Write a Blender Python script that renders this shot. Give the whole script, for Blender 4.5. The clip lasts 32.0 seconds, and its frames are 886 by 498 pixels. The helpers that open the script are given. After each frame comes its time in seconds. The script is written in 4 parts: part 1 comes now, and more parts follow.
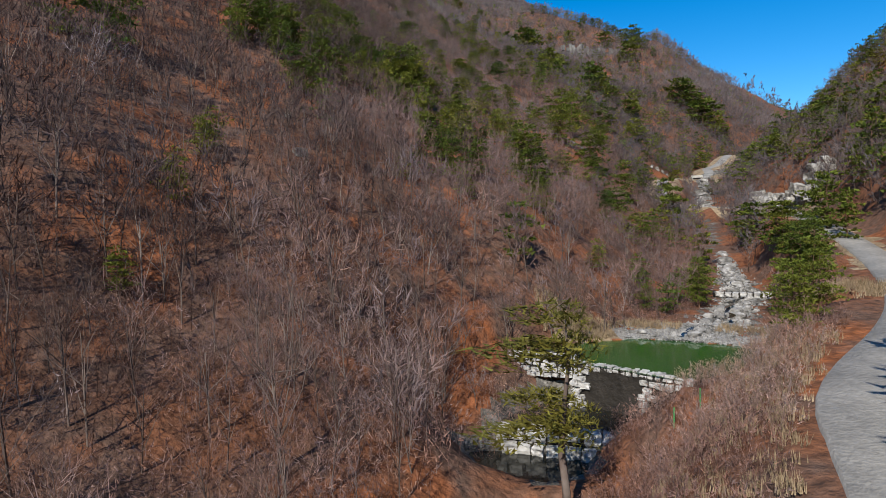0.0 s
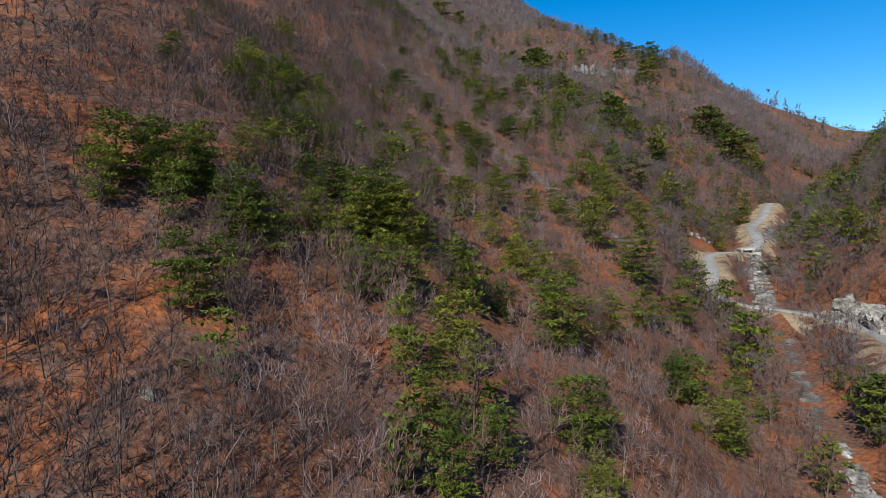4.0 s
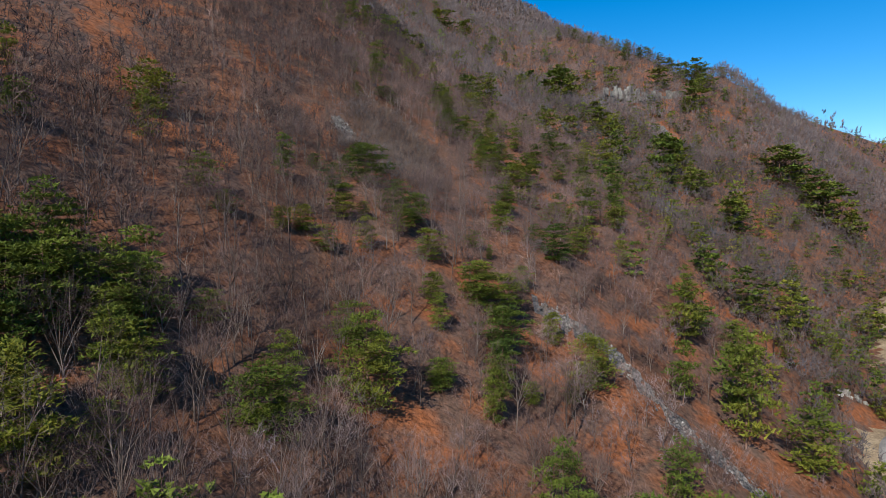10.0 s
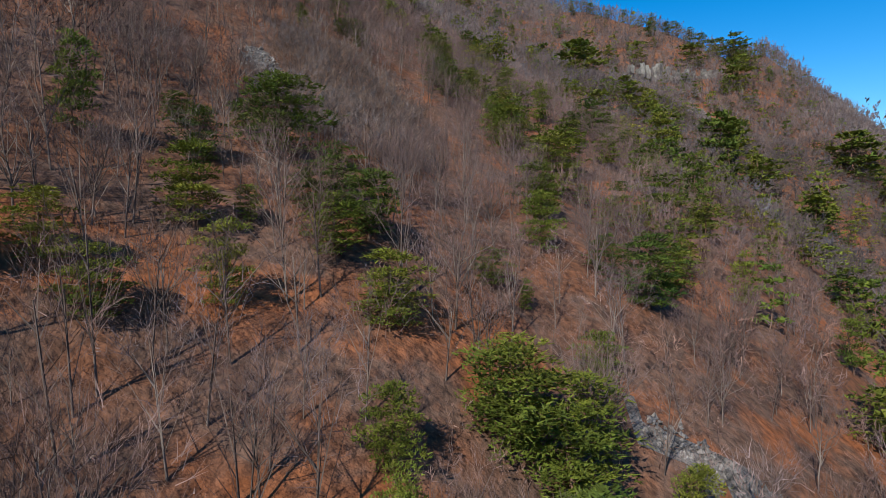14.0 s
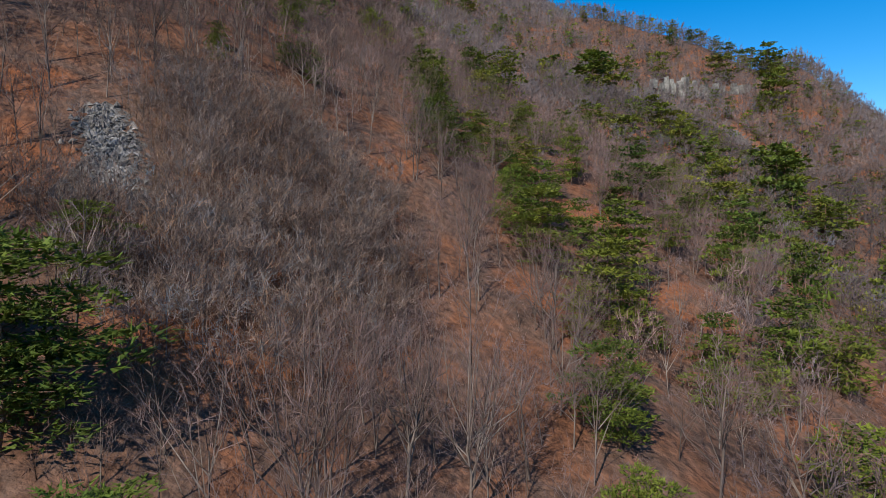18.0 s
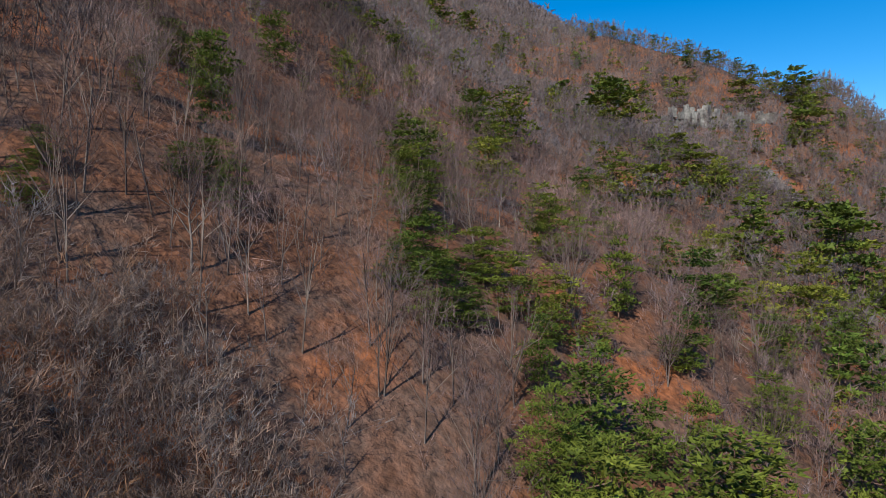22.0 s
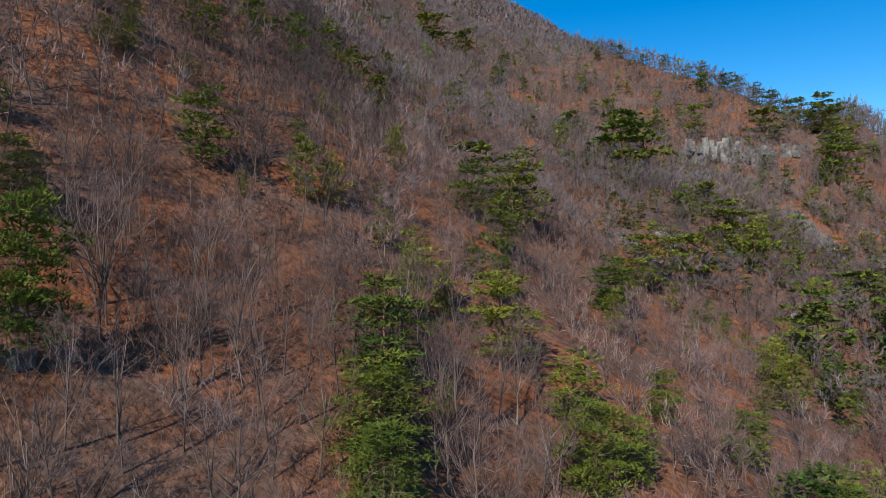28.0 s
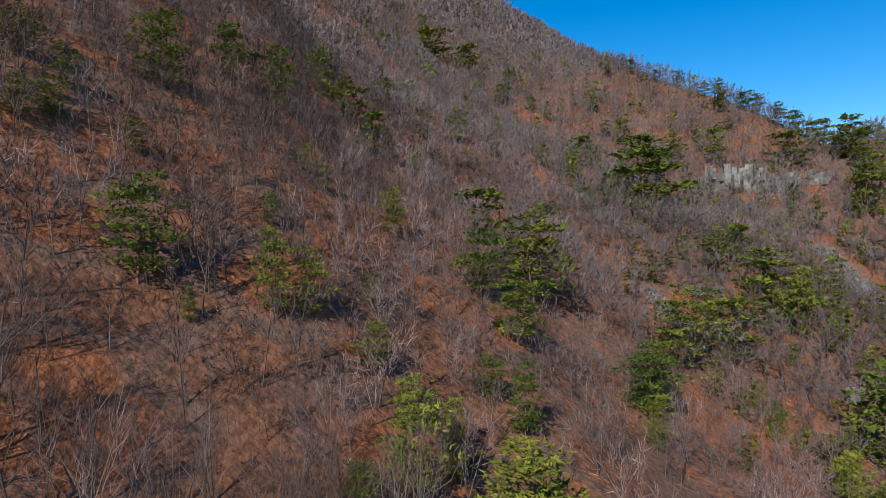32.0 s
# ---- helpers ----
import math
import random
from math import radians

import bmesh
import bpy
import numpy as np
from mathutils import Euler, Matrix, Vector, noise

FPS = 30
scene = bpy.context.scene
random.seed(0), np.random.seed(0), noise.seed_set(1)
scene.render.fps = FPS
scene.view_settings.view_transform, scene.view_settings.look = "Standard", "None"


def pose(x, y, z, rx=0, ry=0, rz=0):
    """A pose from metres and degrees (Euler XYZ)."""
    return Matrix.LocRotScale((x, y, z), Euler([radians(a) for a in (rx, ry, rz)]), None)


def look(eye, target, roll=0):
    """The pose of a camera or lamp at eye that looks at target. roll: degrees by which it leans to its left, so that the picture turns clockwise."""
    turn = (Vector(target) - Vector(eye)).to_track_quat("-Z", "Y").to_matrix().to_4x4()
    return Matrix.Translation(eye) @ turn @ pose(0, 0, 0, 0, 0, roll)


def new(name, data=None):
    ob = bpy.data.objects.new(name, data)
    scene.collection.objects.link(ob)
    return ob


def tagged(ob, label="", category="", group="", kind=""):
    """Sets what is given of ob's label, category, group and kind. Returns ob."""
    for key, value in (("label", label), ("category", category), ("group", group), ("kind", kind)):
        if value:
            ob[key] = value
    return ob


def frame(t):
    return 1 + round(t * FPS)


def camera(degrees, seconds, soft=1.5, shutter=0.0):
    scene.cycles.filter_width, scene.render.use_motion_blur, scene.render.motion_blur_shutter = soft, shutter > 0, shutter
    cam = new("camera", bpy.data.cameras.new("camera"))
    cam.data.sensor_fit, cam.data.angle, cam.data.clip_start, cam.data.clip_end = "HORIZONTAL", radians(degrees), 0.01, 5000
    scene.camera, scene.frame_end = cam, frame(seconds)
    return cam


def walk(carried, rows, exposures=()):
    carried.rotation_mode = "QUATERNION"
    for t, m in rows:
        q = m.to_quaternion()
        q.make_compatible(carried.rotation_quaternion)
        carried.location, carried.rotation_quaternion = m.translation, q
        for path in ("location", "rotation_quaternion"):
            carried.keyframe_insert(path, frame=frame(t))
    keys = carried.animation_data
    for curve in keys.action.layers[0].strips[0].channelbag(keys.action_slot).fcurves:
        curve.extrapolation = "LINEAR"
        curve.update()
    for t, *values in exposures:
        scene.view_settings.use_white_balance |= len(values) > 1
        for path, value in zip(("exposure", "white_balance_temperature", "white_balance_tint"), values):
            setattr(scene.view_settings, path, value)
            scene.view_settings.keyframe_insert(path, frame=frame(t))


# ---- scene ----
def aim(x, y, z, yaw, pitch, roll):
    """A camera pose: yaw to the left of +y, pitch up, roll as in look()."""
    a, b = radians(yaw), radians(pitch)
    ahead = Vector((-math.sin(a) * math.cos(b), math.cos(a) * math.cos(b), math.sin(b)))
    return look((x, y, z), Vector((x, y, z)) + ahead, roll)


PATH = [
    (0, aim(0.00, 0.00, 0.00, 0.649, -1.817, -0.810)),
    (0.5, aim(0.05, 2.89, 2.59, 0.623, -1.867, -0.909)),
    (1, aim(0.18, 6.96, 4.93, 0.631, -1.826, -0.950)),
    (1.5, aim(0.29, 11.22, 7.90, 0.638, -1.859, -0.992)),
    (2, aim(0.38, 15.65, 11.10, 0.665, -1.897, -1.001)),
    (2.5, aim(0.32, 20.48, 14.60, 0.633, -2.005, -0.924)),
    (3, aim(0.48, 25.59, 17.93, 0.733, -2.005, -1.076)),
    (3.5, aim(0.62, 30.68, 21.07, 0.815, -2.004, -1.069)),
    (5.5, aim(0.56, 52.56, 33.48, 0.979, -1.872, -1.191)),
    (6, aim(0.69, 58.16, 36.72, 1.016, -1.904, -1.123)),
    (6.5, aim(0.81, 63.73, 39.69, 1.073, -1.859, -1.150)),
    (7, aim(0.92, 69.39, 42.95, 1.117, -1.863, -1.107)),
    (7.5, aim(0.91, 75.36, 46.40, 1.104, -1.841, -1.085)),
    (8, aim(0.81, 81.24, 50.02, 1.091, -1.848, -1.113)),
    (8.5, aim(0.76, 87.41, 52.56, 1.098, -1.855, -1.075)),
    (9, aim(0.76, 93.68, 52.49, 1.132, -1.823, -1.061)),
    (9.5, aim(0.72, 99.92, 52.32, 1.145, -1.800, -1.065)),
    (10, aim(0.72, 106.18, 52.26, 1.125, -1.875, -1.032)),
    (10.5, aim(0.70, 112.57, 52.19, 1.109, -1.961, -0.919)),
    (11, aim(0.61, 118.93, 52.07, 1.062, -2.010, -0.884)),
    (11.5, aim(0.53, 125.10, 52.06, 1.019, -1.978, -0.892)),
    (12, aim(0.44, 130.94, 52.20, 0.933, -2.071, -0.747)),
    (12.5, aim(0.44, 137.02, 52.44, 0.886, -2.066, -0.705)),
    (13, aim(0.49, 142.54, 52.73, 0.858, -2.157, -0.599)),
    (13.5, aim(0.55, 147.75, 53.02, 0.887, -2.117, -0.630)),
    (15.5, aim(0.68, 165.36, 56.43, 0.902, -2.154, -0.532)),
    (16, aim(0.72, 169.33, 57.91, 0.867, -2.158, -0.502)),
    (16.5, aim(0.74, 173.20, 59.47, 0.897, -2.027, -0.597)),
    (17, aim(0.83, 175.65, 61.28, 0.935, -1.951, -0.585)),
    (17.5, aim(0.94, 178.29, 63.21, 0.974, -2.008, -0.524)),
    (18, aim(1.04, 182.15, 65.11, 1.002, -1.931, -0.483)),
    (18.5, aim(1.11, 185.89, 67.19, 1.008, -1.916, -0.449)),
    (19, aim(1.11, 189.63, 68.17, 1.001, -1.921, -0.471)),
    (19.5, aim(1.12, 193.35, 68.11, 0.978, -2.011, -0.408)),
    (20, aim(1.17, 196.09, 69.27, 0.927, -1.927, -0.439)),
    (20.5, aim(1.20, 198.16, 71.12, 0.889, -1.757, -0.450)),
    (21, aim(1.24, 200.41, 73.18, 0.866, -1.328, -0.392)),
    (21.5, aim(1.25, 202.77, 75.29, 0.838, -1.399, -0.350)),
    (22, aim(1.32, 205.60, 77.48, 0.846, -1.324, -0.394)),
    (22.5, aim(1.38, 208.24, 79.86, 0.822, -1.282, -0.426)),
    (23, aim(1.40, 210.51, 81.77, 0.777, -1.370, -0.379)),
    (23.5, aim(1.45, 213.25, 81.73, 0.740, -1.362, -0.372)),
    (24, aim(1.47, 216.17, 81.99, 0.693, -1.381, -0.319)),
    (24.5, aim(1.50, 219.06, 82.53, 0.648, -1.355, -0.367)),
    (26.5, aim(1.48, 223.42, 85.49, 0.477, -1.351, -0.333)),
    (27, aim(1.50, 224.38, 86.95, 0.449, -1.222, -0.424)),
    (27.5, aim(1.47, 225.39, 88.78, 0.428, -1.183, -0.457)),
    (28, aim(1.44, 226.39, 90.95, 0.445, -1.074, -0.513)),
    (28.5, aim(1.38, 227.33, 93.29, 0.465, -0.950, -0.605)),
    (29, aim(1.21, 228.37, 95.88, 0.461, -0.856, -0.658)),
    (29.5, aim(1.07, 229.64, 97.75, 0.463, -0.823, -0.699)),
    (30, aim(1.08, 231.39, 98.49, 0.477, -0.807, -0.623)),
    (30.5, aim(1.01, 233.26, 99.03, 0.486, -0.796, -0.591)),
    (31, aim(0.95, 235.36, 99.39, 0.496, -0.782, -0.564)),
    (31.5, aim(0.84, 237.65, 99.65, 0.464, -0.807, -0.497)),
    (32, aim(0.74, 240.00, 99.91, 0.457, -0.868, -0.399)),
]

cam = camera(70, 32.0, soft=0.8, shutter=0.04)
walk(cam, PATH)

# ---- light ----
SUN_AZ, SUN_EL = radians(203), radians(36)   # azimuth from +y towards +x
world = bpy.data.worlds.new("sky")
scene.world = world
world.use_nodes = True
wt = world.node_tree
sky = wt.nodes.new("ShaderNodeTexSky")
sky.sky_type, sky.sun_disc = "NISHITA", False
sky.sun_elevation, sky.sun_rotation = SUN_EL, SUN_AZ
sky.altitude, sky.air_density, sky.dust_density, sky.ozone_density = 1500, 1.0, 0.0, 2.0
hue = wt.nodes.new("ShaderNodeHueSaturation")
hue.inputs["Saturation"].default_value = 1.5
wt.links.new(sky.outputs[0], hue.inputs["Color"])
wt.links.new(hue.outputs[0], wt.nodes["Background"].inputs[0])
wt.nodes["Background"].inputs[1].default_value = 0.125
sun = new("sun", bpy.data.lights.new("sun", "SUN"))
sun.data.energy, sun.data.angle, sun.data.color = 5.0, radians(0.6), (1.0, 0.945, 0.85)
to_sun = Vector((math.sin(SUN_AZ) * math.cos(SUN_EL), math.cos(SUN_AZ) * math.cos(SUN_EL), math.sin(SUN_EL)))
sun.matrix_world = look((0, 0, 400), Vector((0, 0, 400)) - to_sun)
scene.view_settings.exposure = 0.28


# ---- materials ----
def material(name, stops, scale=1.0, rough=0.9, bump=0.0, bump_scale=8.0, detail=5.0, fine=None, island=0.0, leafy=0.0, tint=False):
    """Noise between colour stops at one scale, a finer noise on top, relief by bump."""
    m = bpy.data.materials.new(name)
    m.use_nodes = True
    t = m.node_tree
    b = t.nodes["Principled BSDF"]
    b.inputs["Roughness"].default_value = rough
    b.inputs["Specular IOR Level"].default_value = 0.25
    geo = t.nodes.new("ShaderNodeNewGeometry")
    n = t.nodes.new("ShaderNodeTexNoise")
    n.inputs["Scale"].default_value, n.inputs["Detail"].default_value = scale, detail
    n.inputs["Roughness"].default_value = 0.6
    t.links.new(geo.outputs["Position"], n.inputs["Vector"])
    ramp = t.nodes.new("ShaderNodeValToRGB")
    e = ramp.color_ramp.elements
    lo, hi = 0.3, 0.7
    for i, c in enumerate(stops):
        p = lo + (hi - lo) * i / max(1, len(stops) - 1)
        el = e[i] if i < 2 else e.new(p)
        el.position = p
    for i, c in enumerate(stops):
        e[i].position, e[i].color = lo + (hi - lo) * i / max(1, len(stops) - 1), (*c, 1)
    t.links.new(n.outputs[0], ramp.inputs[0])
    out = ramp.outputs[0]
    if fine:
        k, amount = fine
        n2 = t.nodes.new("ShaderNodeTexNoise")
        n2.inputs["Scale"].default_value, n2.inputs["Detail"].default_value = k, 4
        t.links.new(geo.outputs["Position"], n2.inputs["Vector"])
        r2 = t.nodes.new("ShaderNodeMapRange")
        r2.inputs[1].default_value, r2.inputs[2].default_value = 0.3, 0.7
        r2.inputs[3].default_value, r2.inputs[4].default_value = 1 - amount, 1 + amount
        t.links.new(n2.outputs[0], r2.inputs[0])
        mul = t.nodes.new("ShaderNodeVectorMath")
        mul.operation = "SCALE"
        t.links.new(out, mul.inputs[0])
        t.links.new(r2.outputs[0], mul.inputs["Scale"])
        out = mul.outputs[0]
    if island:
        r3 = t.nodes.new("ShaderNodeMapRange")
        r3.inputs[3].default_value, r3.inputs[4].default_value = 1 - island, 1 + island
        t.links.new(geo.outputs["Random Per Island"], r3.inputs[0])
        mul = t.nodes.new("ShaderNodeVectorMath")
        mul.operation = "SCALE"
        t.links.new(out, mul.inputs[0])
        t.links.new(r3.outputs[0], mul.inputs["Scale"])
        out = mul.outputs[0]
    if tint:
        at, add, mul = t.nodes.new("ShaderNodeAttribute"), t.nodes.new("ShaderNodeVectorMath"), t.nodes.new("ShaderNodeVectorMath")
        at.attribute_name = "tint"
        add.inputs[1].default_value = (1, 1, 1)
        mul.operation = "MULTIPLY"
        t.links.new(at.outputs["Vector"], add.inputs[0])
        t.links.new(add.outputs[0], mul.inputs[0])
        t.links.new(out, mul.inputs[1])
        out = mul.outputs[0]
    t.links.new(out, b.inputs["Base Color"])
    if leafy:
        tr, mix = t.nodes.new("ShaderNodeBsdfTranslucent"), t.nodes.new("ShaderNodeMixShader")
        mix.inputs[0].default_value = leafy
        t.links.new(out, tr.inputs[0])
        t.links.new(b.outputs[0], mix.inputs[1])
        t.links.new(tr.outputs[0], mix.inputs[2])
        t.links.new(mix.outputs[0], t.nodes["Material Output"].inputs[0])
    if bump:
        n3 = t.nodes.new("ShaderNodeTexNoise")
        n3.inputs["Scale"].default_value, n3.inputs["Detail"].default_value = bump_scale, 6
        t.links.new(geo.outputs["Position"], n3.inputs["Vector"])
        bp = t.nodes.new("ShaderNodeBump")
        bp.inputs["Strength"].default_value, bp.inputs["Distance"].default_value = bump, 0.3
        t.links.new(n3.outputs[0], bp.inputs["Height"])
        t.links.new(bp.outputs[0], b.inputs["Normal"])
    return m


M_LITTER = material("leaf_litter", [(0.075, 0.043, 0.03), (0.165, 0.068, 0.034), (0.112, 0.068, 0.05), (0.235, 0.08, 0.03), (0.14, 0.088, 0.064)], 0.07, 0.95, 0.8, 2.5, 6, (1.6, 0.45))
M_BARK = material("grey_bark", [(0.06, 0.044, 0.037), (0.12, 0.09, 0.076), (0.25, 0.208, 0.18)], 0.25, 0.9)
M_TWIG = material("bare_twigs", [(0.10, 0.062, 0.056), (0.16, 0.107, 0.097), (0.235, 0.17, 0.155)], 0.05, 0.9, fine=(0.3, 0.2), island=0.35, leafy=0.08, tint=True)
M_BRUSH = material("reddish_brush", [(0.18, 0.10, 0.082), (0.27, 0.172, 0.145), (0.35, 0.255, 0.205)], 0.08, 0.9, fine=(0.4, 0.25), island=0.3, leafy=0.4, tint=True)
M_GREYTWIG = material("grey_twigs", [(0.115, 0.08, 0.066), (0.18, 0.132, 0.112), (0.25, 0.195, 0.168)], 0.1, 0.9, fine=(0.5, 0.25), island=0.3, leafy=0.35, tint=True)
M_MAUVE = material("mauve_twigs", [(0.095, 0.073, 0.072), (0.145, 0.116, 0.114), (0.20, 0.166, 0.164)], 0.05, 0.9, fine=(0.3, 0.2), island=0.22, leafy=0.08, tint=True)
M_PINEBARK = material("pine_bark", [(0.12, 0.07, 0.05), (0.22, 0.13, 0.09)], 0.8, 0.95)
M_NEEDLE = material("pine_needles", [(0.048, 0.09, 0.016), (0.122, 0.15, 0.021), (0.215, 0.213, 0.029)], 0.07, 0.7, fine=(0.35, 0.3), island=0.35, leafy=0.3, tint=True)
M_ROCK = material("pale_rock", [(0.08, 0.076, 0.07), (0.2, 0.192, 0.18), (0.36, 0.347, 0.33)], 0.5, 0.9, 0.7, 3.0, 6, (2.5, 0.35), 0.25)
M_CLIFF = material("weathered_cliff", [(0.07, 0.068, 0.062), (0.17, 0.163, 0.15), (0.27, 0.26, 0.24)], 0.25, 0.95, 0.8, 1.5, 6, (1.2, 0.35), 0.25)
M_WALL = material("pale_wall_stone", [(0.26, 0.25, 0.235), (0.40, 0.388, 0.37), (0.53, 0.515, 0.495)], 0.7, 0.9, 0.6, 3.0, 6, (2.5, 0.3), 0.2)
M_CUT = material("cut_rock", [(0.06, 0.055, 0.05), (0.19, 0.175, 0.155), (0.31, 0.295, 0.27), (0.45, 0.435, 0.41)], 0.45, 0.9, 0.9, 2.0, 6, (1.5, 0.45), 0.3)
# wet rock whose near-black colour also holds the shade behind the wall stones
M_WET_SHADE = material("wet_shaded_rock", [(0.012, 0.010, 0.008), (0.035, 0.03, 0.025)], 0.6, 0.75, 0.6, 3.0)
M_OLIVE = material("olive_needles", [(0.10, 0.10, 0.022), (0.16, 0.143, 0.026), (0.215, 0.185, 0.034)], 0.3, 0.7, fine=(0.8, 0.3), island=0.35, leafy=0.32)
M_ROAD = material("concrete_road", [(0.21, 0.203, 0.19), (0.32, 0.305, 0.28)], 0.3, 0.9, 0.3, 6, 5, (3.0, 0.15))
M_GRAVEL = material("stream_gravel", [(0.05, 0.046, 0.04), (0.13, 0.12, 0.105), (0.27, 0.255, 0.235)], 0.6, 0.95, 1.0, 5, 6, (4, 0.45))
M_BEACH = material("fine_gravel", [(0.17, 0.16, 0.148), (0.27, 0.258, 0.24), (0.36, 0.346, 0.325)], 0.8, 0.95, 0.7, 8, 6, (6, 0.35))
M_GRASS = material("dry_grass", [(0.17, 0.12, 0.072), (0.27, 0.2, 0.125), (0.36, 0.28, 0.18)], 0.3, 0.95, 0.8, 4, 5, (3, 0.35))
M_WATER = material("green_water", [(0.016, 0.072, 0.010), (0.022, 0.09, 0.014)], 0.1, 0.07, 0.03, 1.5)
M_POOL = material("dark_water", [(0.012, 0.012, 0.010), (0.02, 0.02, 0.016)], 0.3, 0.08, 0.03, 1.5)
M_CONCRETE = material("weathered_concrete", [(0.34, 0.33, 0.30), (0.48, 0.46, 0.42)], 0.6, 0.9, 0.2, 6, 5, (3, 0.2))
M_SCREE = material("scree", [(0.09, 0.083, 0.078), (0.17, 0.157, 0.148), (0.27, 0.25, 0.235)], 0.9, 0.95, 1.0, 4, 6, (3, 0.5), 0.35)
M_POLE = material("pole_grey", [(0.30, 0.30, 0.29), (0.38, 0.37, 0.36)], 1.0, 0.7)
M_GREEN = material("green_paint", [(0.05, 0.22, 0.07), (0.07, 0.28, 0.09)], 1.0, 0.6)


# ---- terrain ----
def spline(y, ys, vs):
    return np.interp(y, ys, vs)


SY = np.array([-60, 0, 30, 42, 52, 66, 85, 117, 150, 170, 190, 217, 260, 300, 400, 600, 1000], float)
SX = np.array([-36, -12, 1, 7, 17, 28, 39, 50, 61, 70, 76, 86, 116, 140, 205, 420, 800], float)
SZ = np.array([-30, -20, -16.5, -14.6, -12.0, -10.6, -9.4, -4.8, -0.5, 2, 6, 12.3, 22, 30, 45, 55, 60], float)


# the hillside's swells: heights over a smooth base, on a coarse plan of x and y
SWELL_X = np.array([-60, -25, 0, 25, 60, 95, 130, 190], float)
SWELL_Y = np.array([40, 90, 135, 175, 212, 250, 290, 340, 390, 430, 470, 520], float)
SWELL = np.array([[2, 3, 2, 1, -6, -6, -3, -6, -7, -8, -8, -8],
                  [1, 2, 2, 0, -6, 0, 2, -7, -8, -8, -9, -8],
                  [2, 2, 0, -4, -5, 7, -1, -10, -8, -8, -8, -7],
                  [3, 3, 0, -4, -1, 7, -7, -9, -4, -6, -5, -1],
                  [3, 2, 1, 1, 2, 2, -6, -4, -3, -8, -1, 5],
                  [2, 2, 1, 1, 1, 1, -2, -1, -3, 1, 20, 15],
                  [2, 1, 1, 1, 1, 1, 1, 3, -1, 0, 16, 10],
                  [1, 1, 1, 1, 1, 1, 2, 2, -5, -14, -14, -11]], float)


def swell(x, y):
    wx = np.exp(-0.5 * ((x[..., None] - SWELL_X) / (0.75 * np.gradient(SWELL_X))) ** 2) + 1e-9
    wy = np.exp(-0.5 * ((y[..., None] - SWELL_Y) / (0.75 * np.gradient(SWELL_Y))) ** 2) + 1e-9
    return np.einsum("...i,...j,ij->...", wx, wy, SWELL) / (wx.sum(-1) * wy.sum(-1))


def crest_y(x):
    """The plan line of the near ridge above the cliff band."""
    return np.where(x < 131, 446 + 1.1 * (131 - x), 446 + 0.8 * (x - 131))


def left_slope(x, y):
    """The wooded hillside, smooth, up to the near ridge, and the far summit behind it."""
    xs = spline(y, SY, SX)
    yc = np.clip(y, -30, 450)
    xc = np.clip(x, -80, np.minimum(xs + 15, 150))
    u, v = xc / 100, (yc - 200) / 100
    z = 54.81 - 56.12 * u + 41.34 * v - 4.8 * u * u + 1.36 * u * v - 11.26 * u**3 + 22.57 * u * u * v - 3.44 * u * v * v
    z = z - np.where(x > xc, 0.5, 0.48) * (x - xc) + np.interp(y, [-430, -30], [-154, 0]) + 0.55 * np.clip(y - 450, 0, 90)
    z = z + swell(x, y) * np.clip((xs - x + 8) / 25, 0.0, 1) ** 0.5
    past = np.logaddexp(0, (y - crest_y(x) - 6) / 4) * 4
    z = z + np.interp(x, [50, 75, 115, 150, 185], [0, 4.5, 6.0, 2.0, 0]) * np.exp(-(((y - crest_y(x)) / 26) ** 2))
    z = z - 1.1 * past * np.clip((x - 45) / 20, 0, 1)
    ridge = np.interp(x, [-900, -300, 0, 60, 120, 165, 200, 300, 700], [800, 590, 446, 411, 374, 351, 333, 290, 150])
    far = ridge - np.where(y < 1080, 0.478 * (1080 - y), 0.5 * (y - 1080))
    far = np.where(y > 380, far, -900)
    return np.logaddexp(z / 3, far / 3) * 3


def wave(x, y):
    """Spurs and gullies."""
    a = 2.2 * np.sin((x * 0.8 + y * 0.35) / 13 + 1.0) * np.sin((x * 0.2 - y) / 31 + 0.4)
    b = 1.0 * np.sin((x * 0.6 - y * 0.7) / 7 + 2.0) + 0.5 * np.sin((x + y * 0.3) / 3.7)
    return a + b


def ground_z(x, y):
    x, y = np.asarray(x, float), np.asarray(y, float)
    xs, zs = spline(y, SY, SX), spline(y, SY, SZ)
    d = x - xs
    bed = zs + 0.0 * d
    w = np.clip(np.abs(d) / 25, 0, 1)
    lz = left_slope(x, y) + wave(x, y) * w
    rz = zs + np.where(d > 0, 0.82 * np.minimum(d - 6, 40) + 1.0 * np.clip(d - 46, 0, 45) + 0.3 * np.clip(d - 91, 0, 60) + 1.6 * np.sin(d / 4.5 + y / 23), -99) + wave(x * 1.1 + 40, y) * w
    k = 1.5
    m = np.maximum(np.maximum(lz, rz), bed)
    z = m + k * np.log(np.exp((lz - m) / k) + np.exp((rz - m) / k) + np.exp((bed - m) / k)) - k * np.log(1.0 + 1e-9) * 0
    return np.minimum(z, 480 + 0 * z) - 0.6


